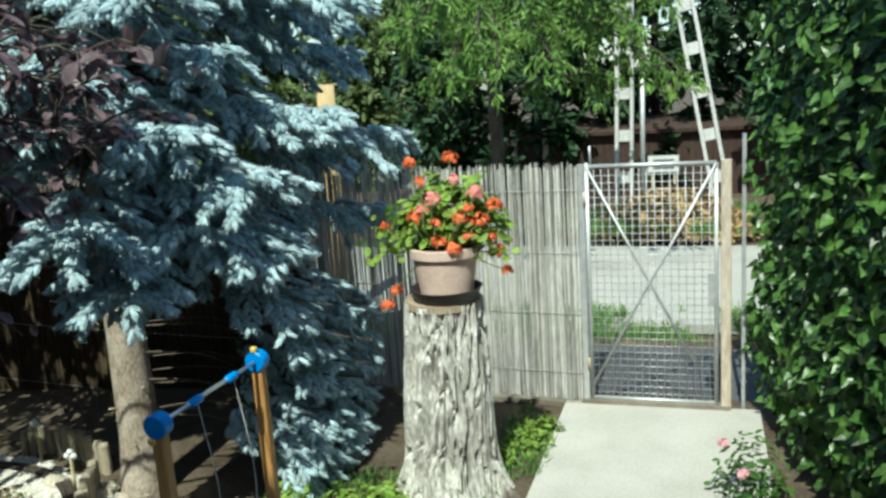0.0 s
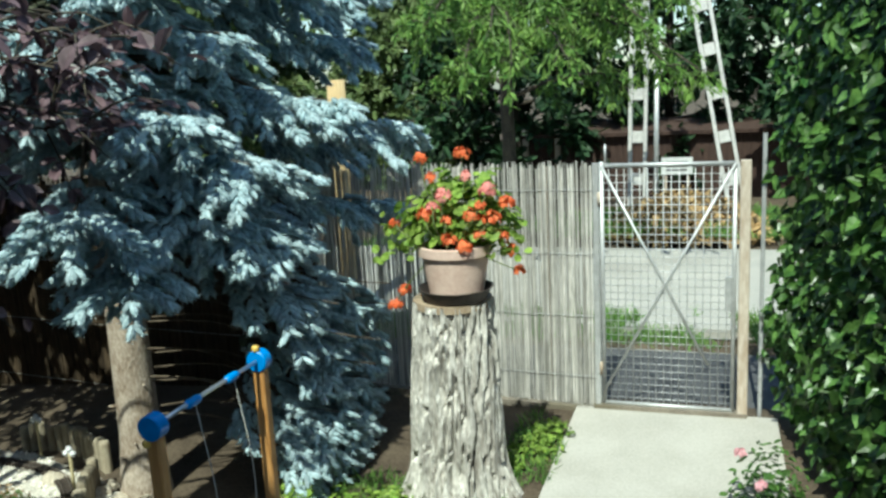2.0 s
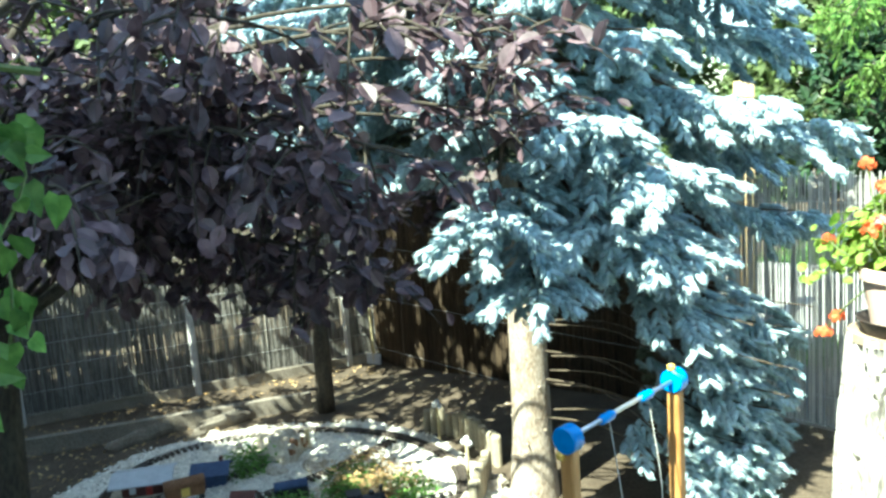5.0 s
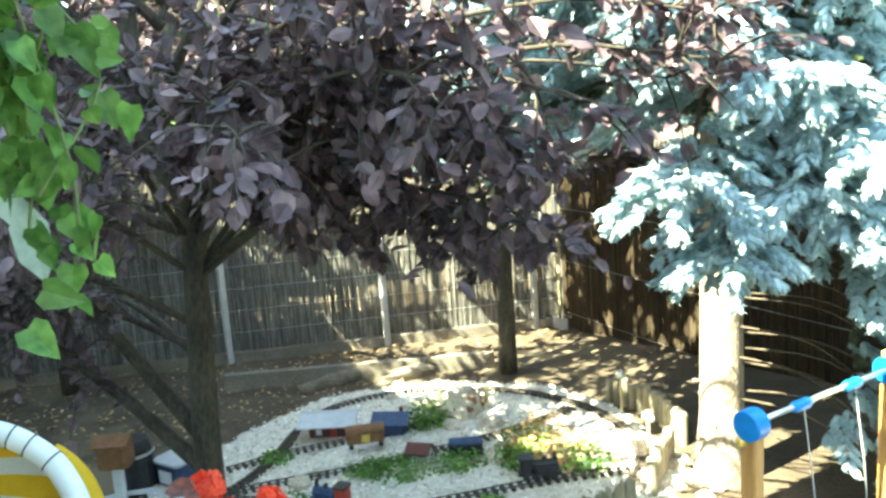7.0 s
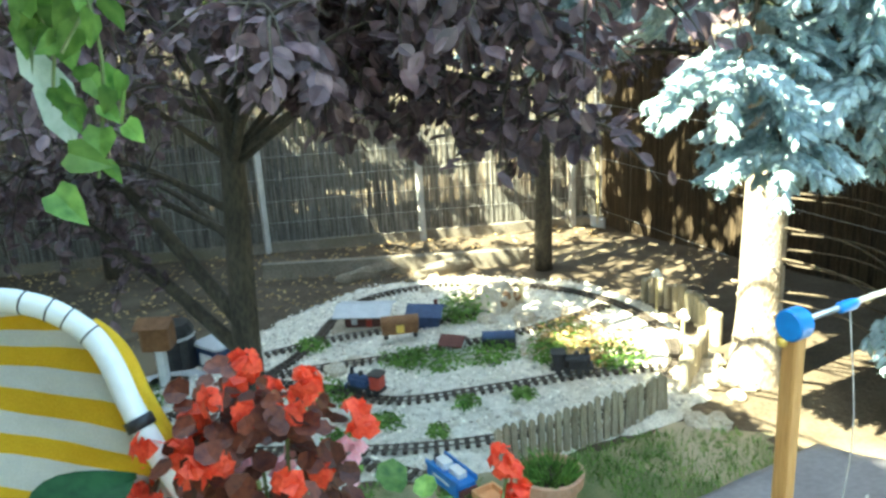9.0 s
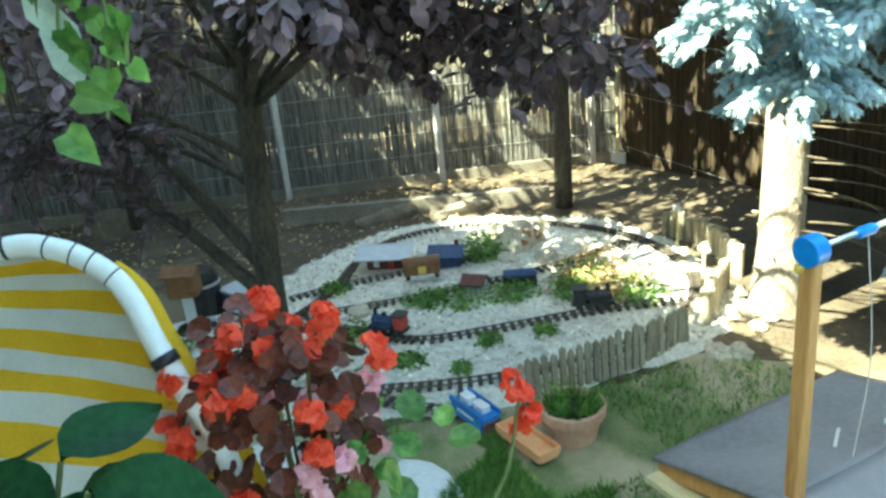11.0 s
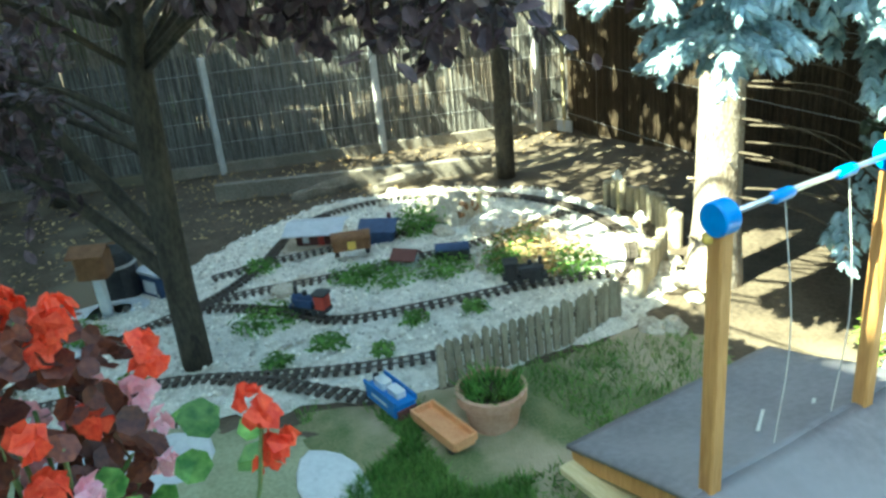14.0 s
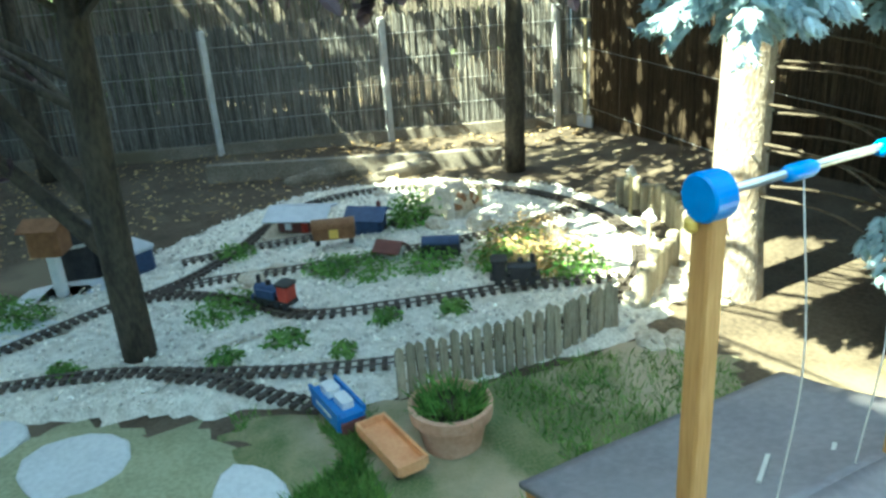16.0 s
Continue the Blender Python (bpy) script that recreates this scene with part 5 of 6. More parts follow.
def log_roll(pts, h, label):
    line = smooth_line([(x, y, 0) for x, y in pts], 16)
    root = thing("log_edging", (line[0][0], line[0][1], 0), label, "edging")
    inv = root.matrix_world.inverted()
    for p in line:
        z = float(ground_z(p[0], p[1]))
        hh = h * RNG.uniform(0.85, 1.1)
        o = part("half_log", Geo().lathe([(0.035, -0.05), (0.036, hh - 0.02), (0.028, hh), (0.005, hh + 0.004)], (p[0], p[1], z), 10), PICKET, root, smooth=True)
        o.matrix_parent_inverse = inv


log_roll([(-5.2, 6.35), (-4.7, 6.3), (-4.25, 6.1), (-4.0, 5.95)], 0.22, "bleached round-log edging behind the gravel")
log_roll([(-3.85, 5.65), (-3.72, 5.45), (-3.62, 5.3), (-3.5, 5.12)], 0.24, "bleached round-log edging beside the spruce")
for x, y, z, lab in ((-4.9, 6.2, 0.30, "short stake with white finials behind the railway"), (-3.9, 5.5, 0.33, "short stake with white finials beside the log edging")):
    g0 = float(ground_z(x, y))
    r = thing("garden_stake", (x, y, g0), lab, "stake")
    part("rod", Geo().lathe([(0.012, -0.05), (0.012, z), (0.004, z + 0.01)], (0, 0, 0), 8), PALE_WOOD, r)
    for k, dx in enumerate((-0.03, 0.03, 0)):
        part("finial", Geo().lathe([(0.004, 0), (0.022, 0.02), (0.024, 0.032), (0.012, 0.05)], (dx, 0, z - 0.02 + 0.03 * (k == 2)), 10), WHITE_MODEL, r, "small white finial", True)


# ---- terracotta pot on the lawn ----
def build_grass_pot():
    x, y = -2.97, 3.68
    root = thing("terracotta_pot", (x, y, -0.065), "large terracotta pot filled with grass on the lawn", "flower pot")
    part("pot", Geo().lathe([(0.105, -0.01), (0.115, 0.0), (0.148, 0.145), (0.168, 0.15), (0.172, 0.205), (0.155, 0.21), (0.145, 0.18), (0.02, 0.17)], (0, 0, 0), 36), TERRACOTTA, root, "", True)
    part("soil", Geo().lathe([(0.146, 0.15), (0.14, 0.178), (0.02, 0.185)], (0, 0, 0), 20), SOIL, root)
    n = 340
    a, r = RNG.uniform(0, 6.28, n), 0.13 * np.sqrt(RNG.uniform(size=n))
    pos = np.stack([r * np.cos(a), r * np.sin(a), np.full(n, 0.18)], 1)
    d = unit(np.stack([np.cos(a) * 0.5, np.sin(a) * 0.5, np.ones(n)], 1) + RNG.normal(0, 0.3, (n, 3)))
    part("grass_clump", Geo().scatter(*BLADE, pos, d, rand_dirs(n), RNG.uniform(0.06, 0.13, n)), BLADES, root, "green grass growing in the pot")


build_grass_pot()

# ---- flagstones, lawn blades, gravel stones ----
fl = np.random.default_rng(5)
for x, y, rx, ry in ((-3.72, 2.28, 0.25, 0.22), (-3.02, 2.86, 0.28, 0.15), (-4.2, 1.9, 0.2, 0.22), (-4.2, 1.35, 0.3, 0.25), (-3.4, 1.6, 0.3, 0.28), (-2.5, 2.35, 0.3, 0.22), (-2.9, 1.95, 0.28, 0.25), (-5.55, 2.05, 0.22, 0.3), (-6.15, 2.35, 0.25, 0.35)):
    k = 14
    a = np.linspace(0, 2 * np.pi, k, endpoint=False)
    rr_ = 1 + fl.normal(0, 0.07, k)
    z = float(ground_z(x, y))
    top = np.stack([x + rx * rr_ * np.cos(a), y + ry * rr_ * np.sin(a), np.full(k, z + 0.022)], 1)
    low = top + np.array((0, 0, -0.06))
    inn = top * 0.94 + np.array((x, y, z + 0.022)) * 0.06 + np.array((0, 0, 0.008))
    f = [tuple(range(2 * k, 3 * k))] + [(i, (i + 1) % k, 2 * k + (i + 1) % k, 2 * k + i) for i in range(k)] + [(k + i, k + (i + 1) % k, (i + 1) % k, i) for i in range(k)]
    tagged(part("flagstone", Geo().raw(np.concatenate([top, low, inn]), f), FLAG), "smooth pale grey flagstone set in mossy ground", "flagstone", "flagstones by the railway")
MOSS = mat("mossy_earth", (0.24, 0.26, 0.15), (0.38, 0.39, 0.25), 4.0, 0.95, bump=0.4, fine=12)
setting("moss_patch", patch_sheet([(-4.6, 1.0), (-4.1, 2.3), (-3.7, 2.8), (-3.0, 2.95), (-2.3, 2.65), (-1.6, 1.9), (-2.4, 1.0), (-3.4, 0.8)], 0.008, 0.12, 0.01, 2.0), MOSS, "olive mossy ground between flagstones", "moss", True)


def blades(poly, n, size, name, label):
    xy = spread(poly, n * 2)
    keep = np.array([noise.noise((a * 2.1, b * 2.1, 1.5)) for a, b in xy]) > -0.02
    xy = xy[keep][:n]
    n = len(xy)
    pos = np.stack([xy[:, 0], xy[:, 1], ground_z(xy[:, 0], xy[:, 1]) + 0.005], 1)
    d = unit(np.array((0, 0, 1.0)) + RNG.normal(0, 0.55, (n, 3)))
    ob = part(name, Geo().scatter(*BLADE, pos, d, rand_dirs(n), RNG.uniform(0.5, 1.3, n) * size), BLADES)
    return tagged(ob, label, "grass", kind="stuff")


blades(GRASS, 12000, 0.055, "lawn_grass", "short patchy green lawn grass")
blades([(-3.6, 2.95), (-3.2, 3.5), (-2.6, 3.6), (-2.3, 3.45), (-2.35, 2.8), (-3.1, 2.9)], 9000, 0.065, "dense_grass", "dense dark green grass under the toy train")
blades([(-2.0, 5.0), (-0.6, 5.1), (-0.62, 7.3), (-1.0, 7.3), (-1.1, 6.3), (-1.6, 6.1), (-2.1, 5.9)], 2200, 0.10, "verge_grass", "rough grass tufts round the stump and path")
blades([(-6, 9.15), (4, 9.15), (4, 10.25), (-6, 10.25)], 9000, 0.14, "roadside_grass", "rough roadside grass strip beyond the gate")
blades([(-6, 14.8), (4, 14.8), (4, 17.5), (-6, 17.5)], 9000, 0.2, "far_verge_grass", "grass verge across the lane")
n = 5200
xy = spread(BED, n)
t = [(1, 0, 0), (0, 1, 0), (-0.9, 0.1, 0), (0.1, -1, 0), (0.1, 0, 0.7), (0, 0.1, -0.7)]
tf = [(0, 1, 4), (1, 2, 4), (2, 3, 4), (3, 0, 4), (1, 0, 5), (2, 1, 5), (3, 2, 5), (0, 3, 5)]
pos = np.stack([xy[:, 0], xy[:, 1], ground_z(xy[:, 0], xy[:, 1]) + 0.028], 1)
tagged(part("gravel_stones", Geo().scatter(t, tf, pos, rand_dirs(n) * (1, 1, 0.3), unit(rand_dirs(n) * 0.5 + (0, 0, 1)), RNG.uniform(0.008, 0.022, n)), STONES), "loose whitish gravel stones of the railway bed", "gravel", kind="stuff")
xy = RNG.uniform((-11, -0.5), (-7.4, 8.0), (2600, 2))
pos = np.stack([xy[:, 0], xy[:, 1], ground_z(xy[:, 0], xy[:, 1]) + 0.012], 1)
tagged(part("leaf_litter", Geo().scatter(*LEAF, pos, rand_dirs(2600) * (1, 1, 0.2), unit(rand_dirs(2600) * 0.5 + (0, 0, 1)), RNG.uniform(0.03, 0.07, 2600)), STRAW), "dry fallen leaves on the shaded earth", "leaf litter", kind="stuff")
for at, r, h in (((-0.8, 6.6), 0.2, 0.13), ((-0.75, 6.9), 0.16, 0.1), ((-1.5, 5.6), 0.2, 0.15), ((-1.75, 5.5), 0.22, 0.16), ((-2.2, 5.6), 0.22, 0.14), ((-0.95, 6.3), 0.12, 0.12)):
    tuft("weed", at, r, h, 160, LEAF, 0.06, GERANIUM_LEAF, "leafy green weed by the stump and path")
tuft("rose_bush", (0.72, 6.1), 0.24, 0.42, 330, LEAF, 0.06, HEDGE_LEAF, "small leafy rose bush under the hedge", "shrub")
for c in ((0.66, 5.9, 0.26), (0.55, 6.15, 0.33)):
    g = Geo()
    petals_ball(g, [c], 0.028, 26, 0.03)
    tagged(part("rose_bloom", g, BEGONIA_PINK), "pale pink rose bloom on the bush", "flower", "rose blooms")


# ---- small shed things by the back fence ----
model("lantern_stand", (-6.15, 2.38, 0.0), 60, "brown garden lantern box on a white post", "garden lantern", [
    ("foot", "box", (0.3, 0.3, 0.03), (0, 0, 0.015), FLAG), ("post", "box", (0.07, 0.07, 0.34), (0, 0, 0.2), WHITE_MODEL), ("box", "box", (0.22, 0.2, 0.18), (0, 0, 0.44), BROWN_MODEL, "reddish brown box"), ("cap", "roof", (0.27, 0.26, 0.05), (0, 0, 0.54), BROWN_MODEL)])
model("storage_crate", (-6.35, 2.85, 0.0), 25, "small navy crate with a pale lid behind the plum", "crate", [
    ("body", "box", (0.3, 0.26, 0.2), (0, 0, 0.1), NAVY_MODEL), ("lid", "box", (0.32, 0.28, 0.02), (0, 0, 0.21), GREY_ROOF, "pale grey lid"), ("label_plate", "box", (0.14, 0.01, 0.1), (0.0, -0.135, 0.1), WHITE_MODEL, "white plate")])
model("barrel", (-6.5, 2.55, 0.0), 0, "dark round tub beside the lantern", "tub", [("body", "z", (0.16, 0.42), (0, 0, 0), BLACK_MODEL), ("hoop", "z", (0.165, 0.03), (0, 0, 0.3), GALV)])
model("garden_tool", (-7.85, 8.0, 0.02), 20, "pale long-handled tool leaning in the fence corner", "garden tool", [("handle", "z", (0.018, 1.15), (0, 0, 0), PALE_WOOD), ("head", "box", (0.2, 0.03, 0.16), (0, 0, 0.02), GREY_ROOF, "pale metal head"), ("grip", "box", (0.13, 0.03, 0.03), (0, 0, 1.15), PALE_WOOD)])


# ---- beyond the lane ----
def pylon_leg(root, a, b, w):
    a, b = Vector(a), Vector(b)
    d = (b - a).normalized()
    x = Vector((0, 1, 0)).cross(d).normalized()
    m = Matrix.Translation(a) @ Matrix((x, d.cross(x), d)).transposed().to_4x4()
    L = (b - a).length
    for sg in (-1, 1):
        o = part("flange", Geo().box((0.07, 0.16, L), (sg * (w / 2 - 0.035), 0, L / 2), bevel=0.01), PYLON, root)
        o.matrix_basis = m
    z = 0.0
    while z < L - 0.2:
        o = part("web", Geo().box((w - 0.13, 0.11, 0.22), (0, 0, z + 0.11), bevel=0.03), PYLON, root)
        o.matrix_basis = m
        z += 0.82


py = thing("utility_pylon", (0, 0, 0), "grey concrete utility pylon with slotted legs in an A shape", "pylon")
pylon_leg(py, (-1.08, 17.7, -0.3), (-0.95, 17.9, 7.0), 0.36)
pylon_leg(py, (0.86, 17.5, -0.3), (-0.45, 17.9, 7.0), 0.36)
tagged(part("lamp_pole", Geo().tube([(-0.75, 18.3, -0.3), (-0.72, 18.3, 3.0)], 0.05, 8), GALV, None, "", True), "thin grey steel pole beside the pylon", "pole")
sg = thing("notice_board", (-0.35, 18.6, 0), "small weathered white notice board by the lane", "sign")
part("board", Geo().box((0.62, 0.03, 0.34), (0, 0, 0.78), bevel=0.006), SIGN_WHITE, sg)
for z in (0.70, 0.78, 0.86):
    part("text_bar", Geo().box((0.42, 0.01, 0.03), (0, -0.022, z)), SIGN_INK, sg)
for x in (-0.22, 0.22):
    part("leg", Geo().box((0.05, 0.05, 1.1), (x, 0.04, 0.25), bevel=0.006), RUSTY, sg)
mb = thing("meter_box", (-0.42, 18.0, -0.3), "small pale grey meter box on a post across the lane", "meter box")
part("case", Geo().box((0.36, 0.2, 0.34), (0, 0, 0.40), bevel=0.02), SIGN_WHITE, mb)
part("post", Geo().box((0.08, 0.08, 0.4), (0, 0.02, 0.1), bevel=0.01), RUSTY, mb)
shed = thing("wooden_shed", (-0.8, 21.5, -0.3), "long low dark brown wooden shed across the lane", "shed")
part("wall", Geo().box((6.4, 0.1, 1.7), (0, 0.05, 0.75)), SHED_WOOD, shed)
for i in range(42):
    part("board", Geo().box((0.14, 0.025, 1.62), (-3.15 + i * 0.153, -0.014, 0.75 + RNG.normal(0, 0.01)), bevel=0.004), SHED_WOOD, shed)
part("roof", Geo().box((6.8, 2.6, 0.08), (0, 1.1, 1.68), m=pose(0, 0, 0, 5, 0, 0), bevel=0.01), SHED_WOOD, shed, "dark brown felt roof")
for x in (-3.3, -2.5):
    part("corner_post", Geo().box((0.13, 0.12, 1.8), (x, -0.1, 0.85), bevel=0.01), RUSTY, shed)
n = 4200
u = RNG.uniform(size=(n, 2))
a, r = u[:, 0] * 6.283, np.sqrt(u[:, 1])
hh = 0.75 * np.clip(1 - r ** 1.6, 0, 1)
pos = np.stack([-0.1 + 1.5 * r * np.cos(a), 16.0 + 0.8 * r * np.sin(a), -0.15 + hh * RNG.uniform(0.7, 1.05, n)], 1)
tagged(part("leaf_heap", Geo().scatter(*LEAF, pos, rand_dirs(n), unit(rand_dirs(n) * 0.7 + (0, -0.3, 1)), RNG.uniform(0.08, 0.2, n)), STRAW), "heap of dry brown leaves and cuttings across the lane", "leaf heap")
tagged(part("timber_pole", Geo().tube([(-3.98, 10.4, -0.3), (-3.95, 10.4, 2.75)], [0.13, 0.11], 16), POLE_WOOD, None, "", True), "thick sunlit wooden pole beyond the street fence", "pole")


# ---- terrace and what stands on it ----
HOUSE = mat("house_plaster", (0.70, 0.68, 0.64), (0.80, 0.78, 0.74), 2.0, 0.9, bump=0.15, fine=20)
setting("house_wall", Geo().box((19.0, 0.4, 9.3), (-2.3, -1.6, 4.35), bevel=0.02), HOUSE, "plain plastered house wall behind the terrace", "wall")
setting("terrace", Geo().box((4.2, 3.25, 1.06), (0.5, 0.225, 0.45), bevel=0.02), TERRACE, "raised terrace of worn beige tiles", "terrace")


def build_chair():
    root = thing("deck_chair", (-1.2, 1.35, 0.98), "folding chair with white tube frame and yellow striped canvas", "chair")
    inv = root.matrix_world.inverted()

    def add(name, geo, material, label="", smooth=True):
        p = part(name, geo, material, root, label, smooth)
        p.matrix_parent_inverse = inv
    side = [(-1.30, 1.80, 1.40), (-1.39, 1.76, 1.61), (-1.43, 1.73, 1.695), (-1.47, 1.705, 1.778), (-1.51, 1.69, 1.847), (-1.545, 1.67, 1.893), (-1.575, 1.632, 1.932), (-1.605, 1.585, 1.957), (-1.64, 1.52, 1.968)]
    far = [(-1.67, 1.38, 1.95), (-1.67, 1.25, 1.92), (-1.64, 1.17, 1.84), (-1.56, 1.15, 1.68), (-1.38, 1.15, 1.40)]
    top = smooth_line(side + far, 70)
    add("back_frame", Geo().tube(top, 0.021, 14), TUBE_WHITE, "white lacquered tube frame")
    for y, p in ((1.80, side[0]), (1.15, far[-1])):
        add("side_tube", Geo().tube(smooth_line([p, (-1.22, y, 1.36), (-0.95, y, 1.34), (-0.82, y, 1.2), (-0.82, y, 0.98)], 14), 0.017, 10), TUBE_WHITE)
        add("back_leg", Geo().tube([(-1.1, y, 1.35), (-1.35, y, 0.98)], 0.016, 10), TUBE_WHITE)
    # canvas stripes hung between the two sides of the frame
    nb = 13
    lt, rt = smooth_line(side, nb + 1), smooth_line(far[::-1], nb + 1)
    for i in range(nb):
        m = 12
        v, f = [], []
        for q in range(4):
            s_ = i + q / 3
            sa, sb = nb * (s_ / nb) ** 1.6, nb * (s_ / nb) ** 0.7
            ka, kb = min(int(sa), nb - 1), min(int(sb), nb - 1)
            a = lt[ka] * (1 - (sa - ka)) + lt[ka + 1] * (sa - ka)
            b = rt[kb] * (1 - (sb - kb)) + rt[kb + 1] * (sb - kb)
            for j in range(m + 1):
                t = j / m
                p = a * (1 - t) + b * t
                sag = math.sin(math.pi * t)
                v.append(p + np.array((-0.12, 0, -0.03)) * sag ** 0.7 + np.array((0.004 * math.sin(s_ * 2.3 + j * 1.7), 0, 0)))
        k = m + 1
        n4 = len(v)
        v += [p + np.array((-0.005, 0, 0)) for p in v]
        for q in range(3):
            for j in range(m):
                o = q * k + j
                f += [(o, o + 1, o + k + 1, o + k), (n4 + o, n4 + o + k, n4 + o + k + 1, n4 + o + 1)]
        add("canvas_stripe", Geo().raw(np.array(v), f), CANVAS_YELLOW if i % 2 == 0 else CANVAS_WHITE, "yellow canvas stripe" if i % 2 == 0 else "white canvas stripe")
    add("canvas_hem", Geo().tube(top[2:30] + np.array((-0.022, 0.024, -0.004)), np.interp(np.arange(28), [0, 20, 27], [0.024, 0.018, 0.008]), 12), CANVAS_YELLOW, "yellow canvas hem folded round the tube")
    add("seat", Geo().box((0.42, 0.60, 0.02), (-1.08, 1.475, 1.345), bevel=0.01), CANVAS_YELLOW, "yellow canvas seat", False)
    for i in (27, 31, 34, 38, 43):
        p, q = top[i], top[i + 1]
        add("lacing", Geo().tube([p - (q - p) * 0.12, p + (q - p) * 0.12], 0.0225, 12), BLACK_MODEL, "dark lacing cord")
    p, q = top[14], top[15]
    add("joint_clamp", Geo().tube([p - (q - p) * 0.6, p + (q - p) * 0.6], 0.026, 12), BLACK_MODEL, "dark plastic joint clamp")


build_chair()


def build_begonia():
    cx, cy, z0 = -1.385, 1.90, 1.02
    stand = thing("plant_stand", (cx, cy, 0.0), "slim dark post carrying a flower pot beside the terrace", "plant stand")
    part("post", Geo().box((0.09, 0.09, 1.03), (0, 0, 0.49), bevel=0.01), BROWN_MODEL, stand)
    part("top_plate", Geo().box((0.2, 0.2, 0.02), (0, 0, 1.01), bevel=0.01), BROWN_MODEL, stand)
    root = thing("potted_begonia", (0, 0, 0), "red and pink begonia with bronze leaves in a clay pot", "potted plant")
    part("pot", Geo().lathe([(0.07, z0), (0.075, z0 + 0.01), (0.10, z0 + 0.16), (0.11, z0 + 0.165), (0.11, z0 + 0.2), (0.09, z0 + 0.2), (0.02, z0 + 0.18)], (cx, cy, 0), 28), TERRACOTTA, root, "", True)
    n = 420
    d = rand_dirs(n)
    pos = np.array((cx, cy - 0.02, z0 + 0.52)) + d * np.array((0.15, 0.19, 0.31)) * RNG.uniform(0.3, 1, (n, 1)) ** 0.5
    up = unit(d * 0.6 + np.array((0.4, -0.2, 0.6)) + RNG.normal(0, 0.4, (n, 3)))
    part("foliage", Geo().scatter(*ROUND, pos, unit(np.cross(up, rand_dirs(n))), up, RNG.uniform(0.028, 0.055, n)), BEGONIA_LEAF, root, "glossy bronze-red leaves")
    g = Geo()
    for i in range(14):
        e = np.array((cx, cy, z0 + 0.5)) + RNG.normal(0, 1, 3) * (0.07, 0.06, 0.16)
        g.tube(smooth_line([(cx, cy, z0 + 0.18), (cx * 0.5 + e[0] * 0.5, cy * 0.5 + e[1] * 0.5, z0 + 0.35), tuple(e)], 6), 0.004, 5)
    part("stalk", g, STEM, root)
    for i in range(64):
        d = rand_dirs(1)[0]
        c = np.array((cx + 0.01, cy - 0.02, z0 + 0.52)) + d * np.array((0.17, 0.22, 0.35)) * RNG.uniform(0.6, 1.05)
        g = Geo()
        petals_ball(g, [c], 0.017, 16, 0.030)
        pink = c[2] < z0 + 0.55 + (c[1] - cy) * 0.5
        part("bloom", g, BEGONIA_PINK if pink else BEGONIA_RED, root, "soft pink bloom" if pink else "")
    return root


build_begonia()


def build_side_bloom():
    root = thing("trailing_begonia", (0, 0, 0), "single red begonia shoot with broad green leaves beside the terrace", "potted plant")
    b = np.array((-1.02, 2.22, 1.30))
    part("pot", Geo().lathe([(0.06, 0.98), (0.085, 1.13), (0.09, 1.16), (0.075, 1.16), (0.02, 1.14)], (b[0] + 0.12, b[1] - 0.55, 0), 22), TERRACOTTA, root, "", True)
    tip = np.array((-0.93, 2.14, 1.78))
    part("stalk", Geo().tube(smooth_line([(b[0] + 0.12, b[1] - 0.55, 1.14), (b[0] + 0.06, b[1] - 0.3, 1.42), (tip[0], tip[1] - 0.05, 1.62), tuple(tip)], 12), 0.0025, 6), STEM, root)
    for dz, dx in ((0.0, 0.0), (-0.035, 0.01), (0.02, -0.008), (-0.06, 0.0)):
        g = Geo()
        petals_ball(g, [tip + np.array((dx, dx, dz))], 0.012, 14, 0.022)
        part("bloom", g, BEGONIA_RED, root)
    n = 11
    pos = np.array((-1.30, 2.07, 1.50)) + RNG.normal(0, 1, (n, 3)) * (0.07, 0.08, 0.045)
    part("foliage", Geo().scatter(*ROUND, pos, rand_dirs(n), unit(rand_dirs(n) * 0.4 + (0.4, 0, 0.8)), RNG.uniform(0.05, 0.08, n)), VINE_LEAF, root, "broad green leaves")


build_side_bloom()


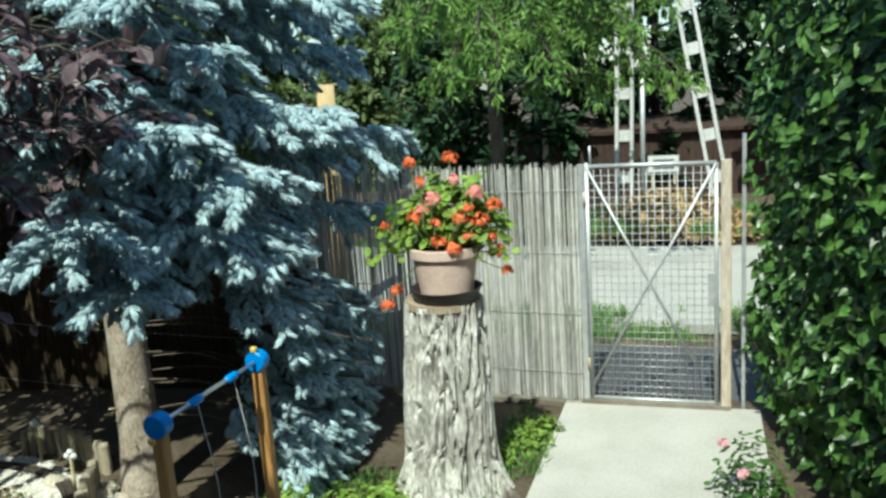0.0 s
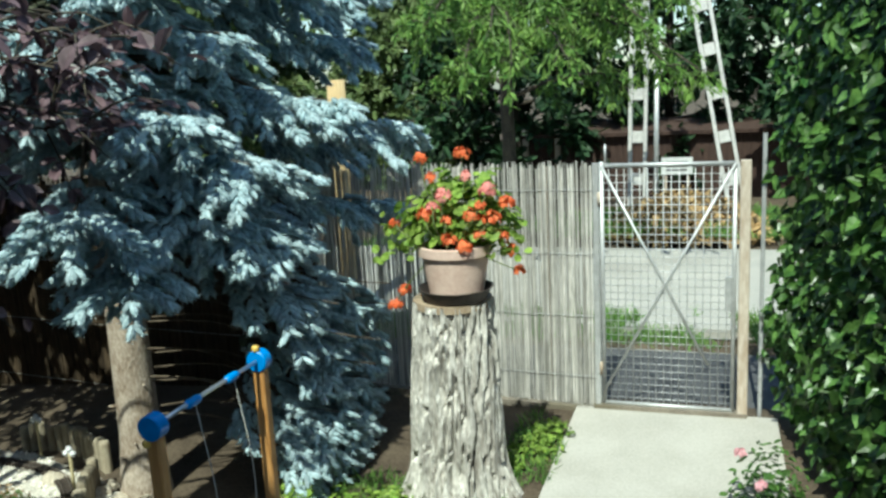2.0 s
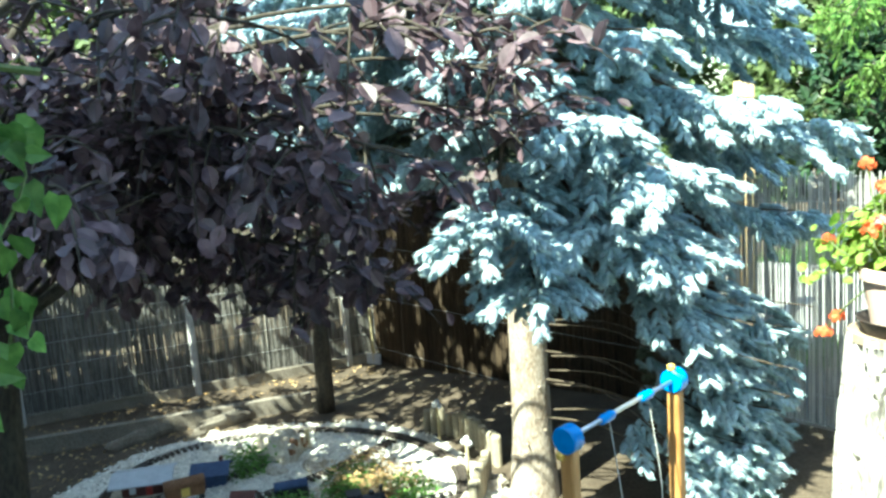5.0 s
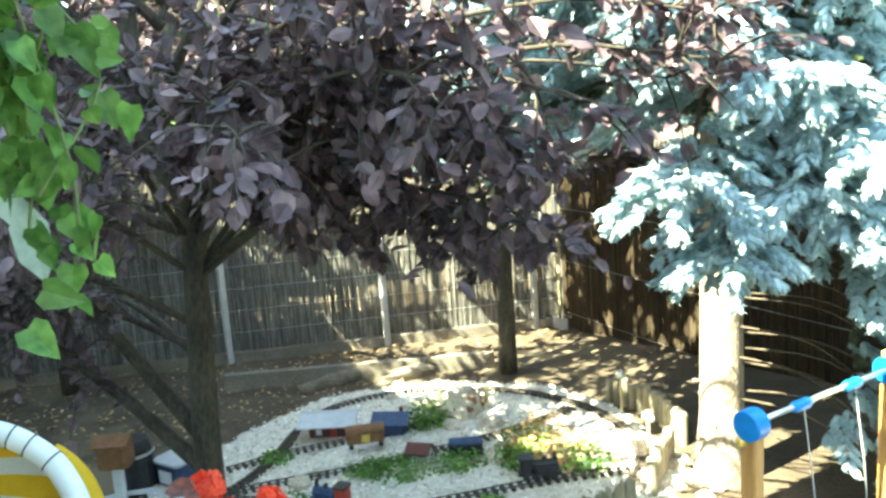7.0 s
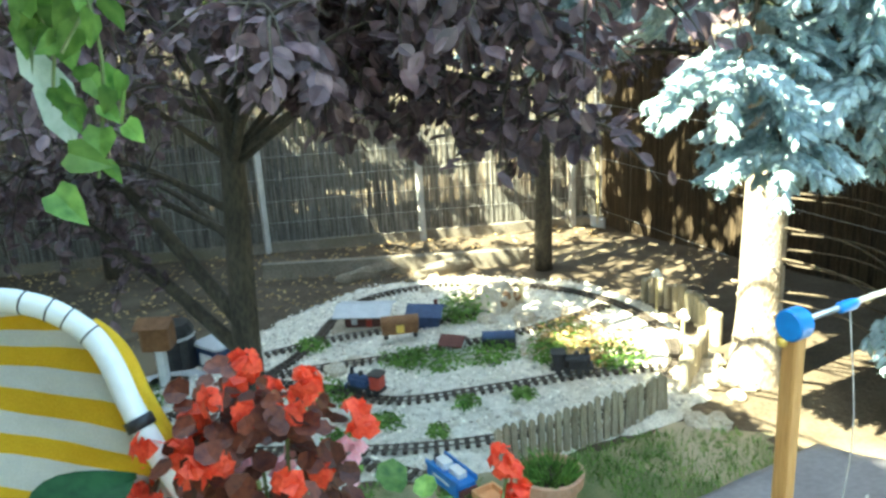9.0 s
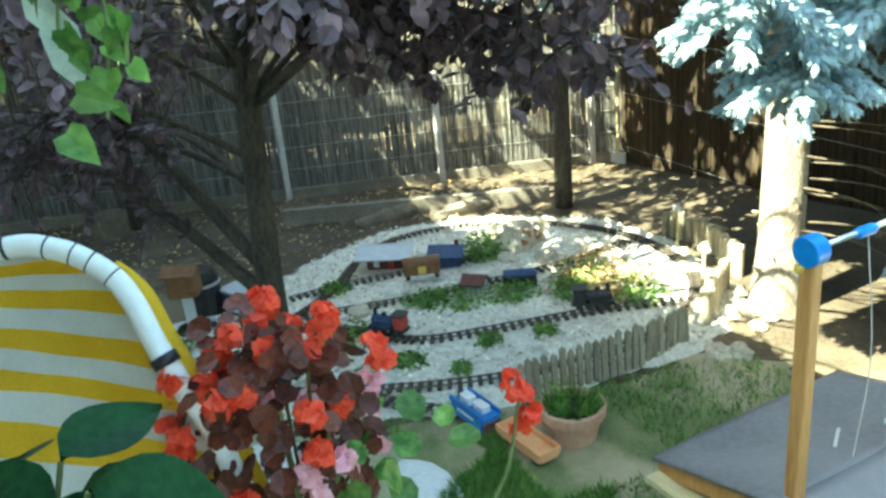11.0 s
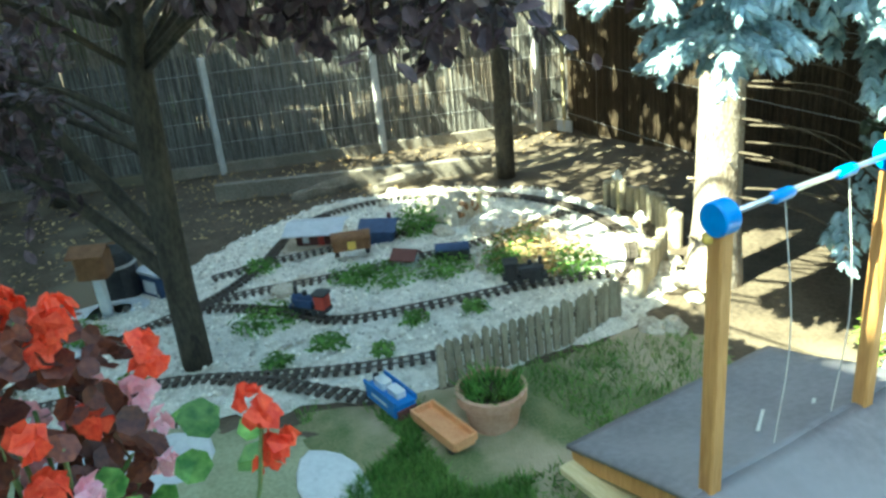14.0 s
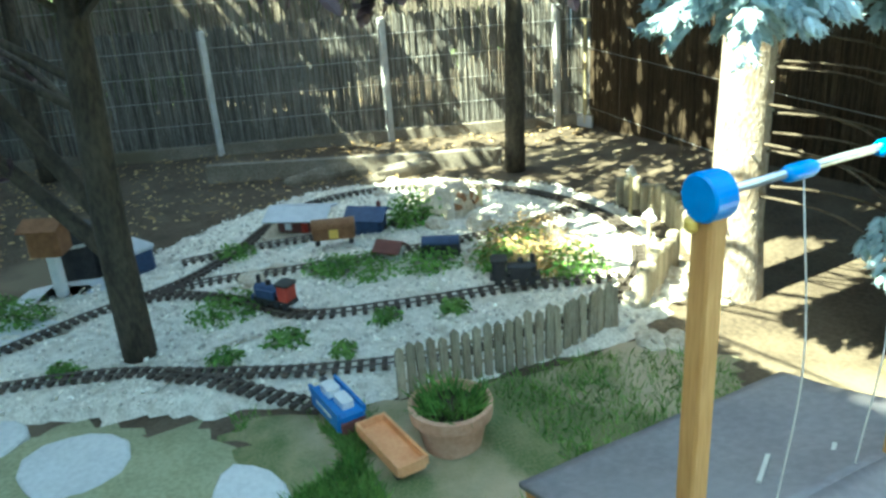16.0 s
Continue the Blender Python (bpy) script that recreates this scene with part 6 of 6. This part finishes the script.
def build_vine():
    root = thing("hanging_vine", (-1.1, 1.65, 2.6), "green vine with heart-shaped leaves hanging over the terrace", "vine")
    inv = root.matrix_world.inverted()
    stems, P, D = Geo(), [], []
    rng = np.random.default_rng(21)
    o = np.array((-1.13, 1.71, 2.60))
    for i in range(26):
        x = o + np.array((rng.uniform(-0.06, 0.10), rng.uniform(-0.22, 0.015), rng.uniform(-0.02, 0.1)))
        L = rng.uniform(0.10, 0.28) if i < 23 else 0.36
        e = x + np.array((rng.uniform(-0.05, 0.05), rng.uniform(-0.08, 0.02), -L))
        line = smooth_line([x, x * 0.5 + e * 0.5 + rng.normal(0, 0.03, 3), e], 10)
        stems.tube(line, 0.0022, 5)
        for p in line[1:]:
            for _ in range(2):
                P.append(p + rng.normal(0, 0.018, 3))
                D.append(unit(np.array((0, 0, -0.9)) + rng.normal(0, 0.4, 3)))
    stems.tube(smooth_line([(-0.6, -0.9, 2.75), (-0.95, 0.4, 2.8), o + (0, -0.2, 0.1), o + (0.02, 0.1, 0.06)], 14), 0.006, 6)
    n = len(P)
    for nm, g, m, lab in (("stalk", stems, STEM, ""), ("foliage", Geo().scatter(*HEART, P, D, unit(np.array((0.75, -0.35, 0.35)) + rng.normal(0, 0.35, (n, 3))), rng.uniform(0.028, 0.048, n)), VINE_LEAF, "fresh green heart-shaped leaves")):
        p = part(nm, g, m, root, lab)
        p.matrix_parent_inverse = inv
    c = np.array((-1.10, 1.645, 2.36))
    g = Geo().scatter(*LEAF, [c + (0, 0.01, 0.035), c + (0, -0.02, 0.05)], [(0.05, 0.06, -1), (0, 0.55, -0.75)], [(0.85, -0.4, 0.2)] * 2, [0.105, 0.08])
    p = part("pale_leaf", g, PALE_LEAF, root, "large whitish variegated leaf")
    p.matrix_parent_inverse = inv


build_vine()


def build_broadleaf():
    x, y = -0.98, 1.40
    root = thing("broadleaf_plant", (x, y, 0.98), "dark green broad-leaved pot plant beside the deck chair", "potted plant")
    part("pot", Geo().lathe([(0.08, 0.0), (0.11, 0.18), (0.12, 0.185), (0.12, 0.22), (0.10, 0.22), (0.02, 0.2)], (0, 0, 0), 24), TERRACOTTA, root, "", True)
    rng = np.random.default_rng(3)
    for i in range(9):
        tip = np.array((0.08 + rng.uniform(-0.08, 0.07), 0.12 + rng.uniform(-0.13, 0.07), 0.965 + rng.uniform(-0.12, 0.05)))
        part("stalk", Geo().tube(smooth_line([(0, 0, 0.2), tip * (0.3, 0.3, 0.55) + (0, 0, 0.1), tuple(tip)], 8), 0.0035, 6), STEM, root)
        d = unit(np.array((rng.uniform(-0.4, 0.4), rng.uniform(-0.2, 1.0), rng.uniform(-0.5, 0.1))))
        v, f = [], []
        for a in range(9):
            s_ = a / 8
            w = 0.33 * math.sin(math.pi * s_ ** 0.8) ** 0.9
            for q in (-1, -0.5, 0, 0.5, 1):
                v.append((s_, w * q, 0.07 * abs(q) - 0.22 * s_ * s_))
        f = [(a * 5 + b, a * 5 + b + 1, a * 5 + b + 6, a * 5 + b + 5) for a in range(8) for b in range(4)]
        part("leaf", Geo().scatter(v, f, [tip], [d], [(0.35, -0.1, 0.9)], [rng.uniform(0.14, 0.19)]), BROAD_LEAF, root, smooth=True)


build_broadleaf()
setting("pergola_beam", Geo().box((0.09, 3.4, 0.12), (-0.75, 0.3, 2.95), bevel=0.01), BROWN_MODEL, "dark pergola beam over the terrace", "beam")
# out of view; added to keep sky light off the deck chair
setting("terrace_shade_roof", Geo().box((4.6, 3.0, 0.05), (0.4, -0.05, 3.05), bevel=0.01), SHED_WOOD, "unseen boarded roof added to shade the terrace", "roof")
setting("pergola_post", Geo().box((0.09, 0.09, 2.0), (-0.55, -0.9, 1.94), bevel=0.01), BROWN_MODEL, "dark pergola post on the terrace", "post")
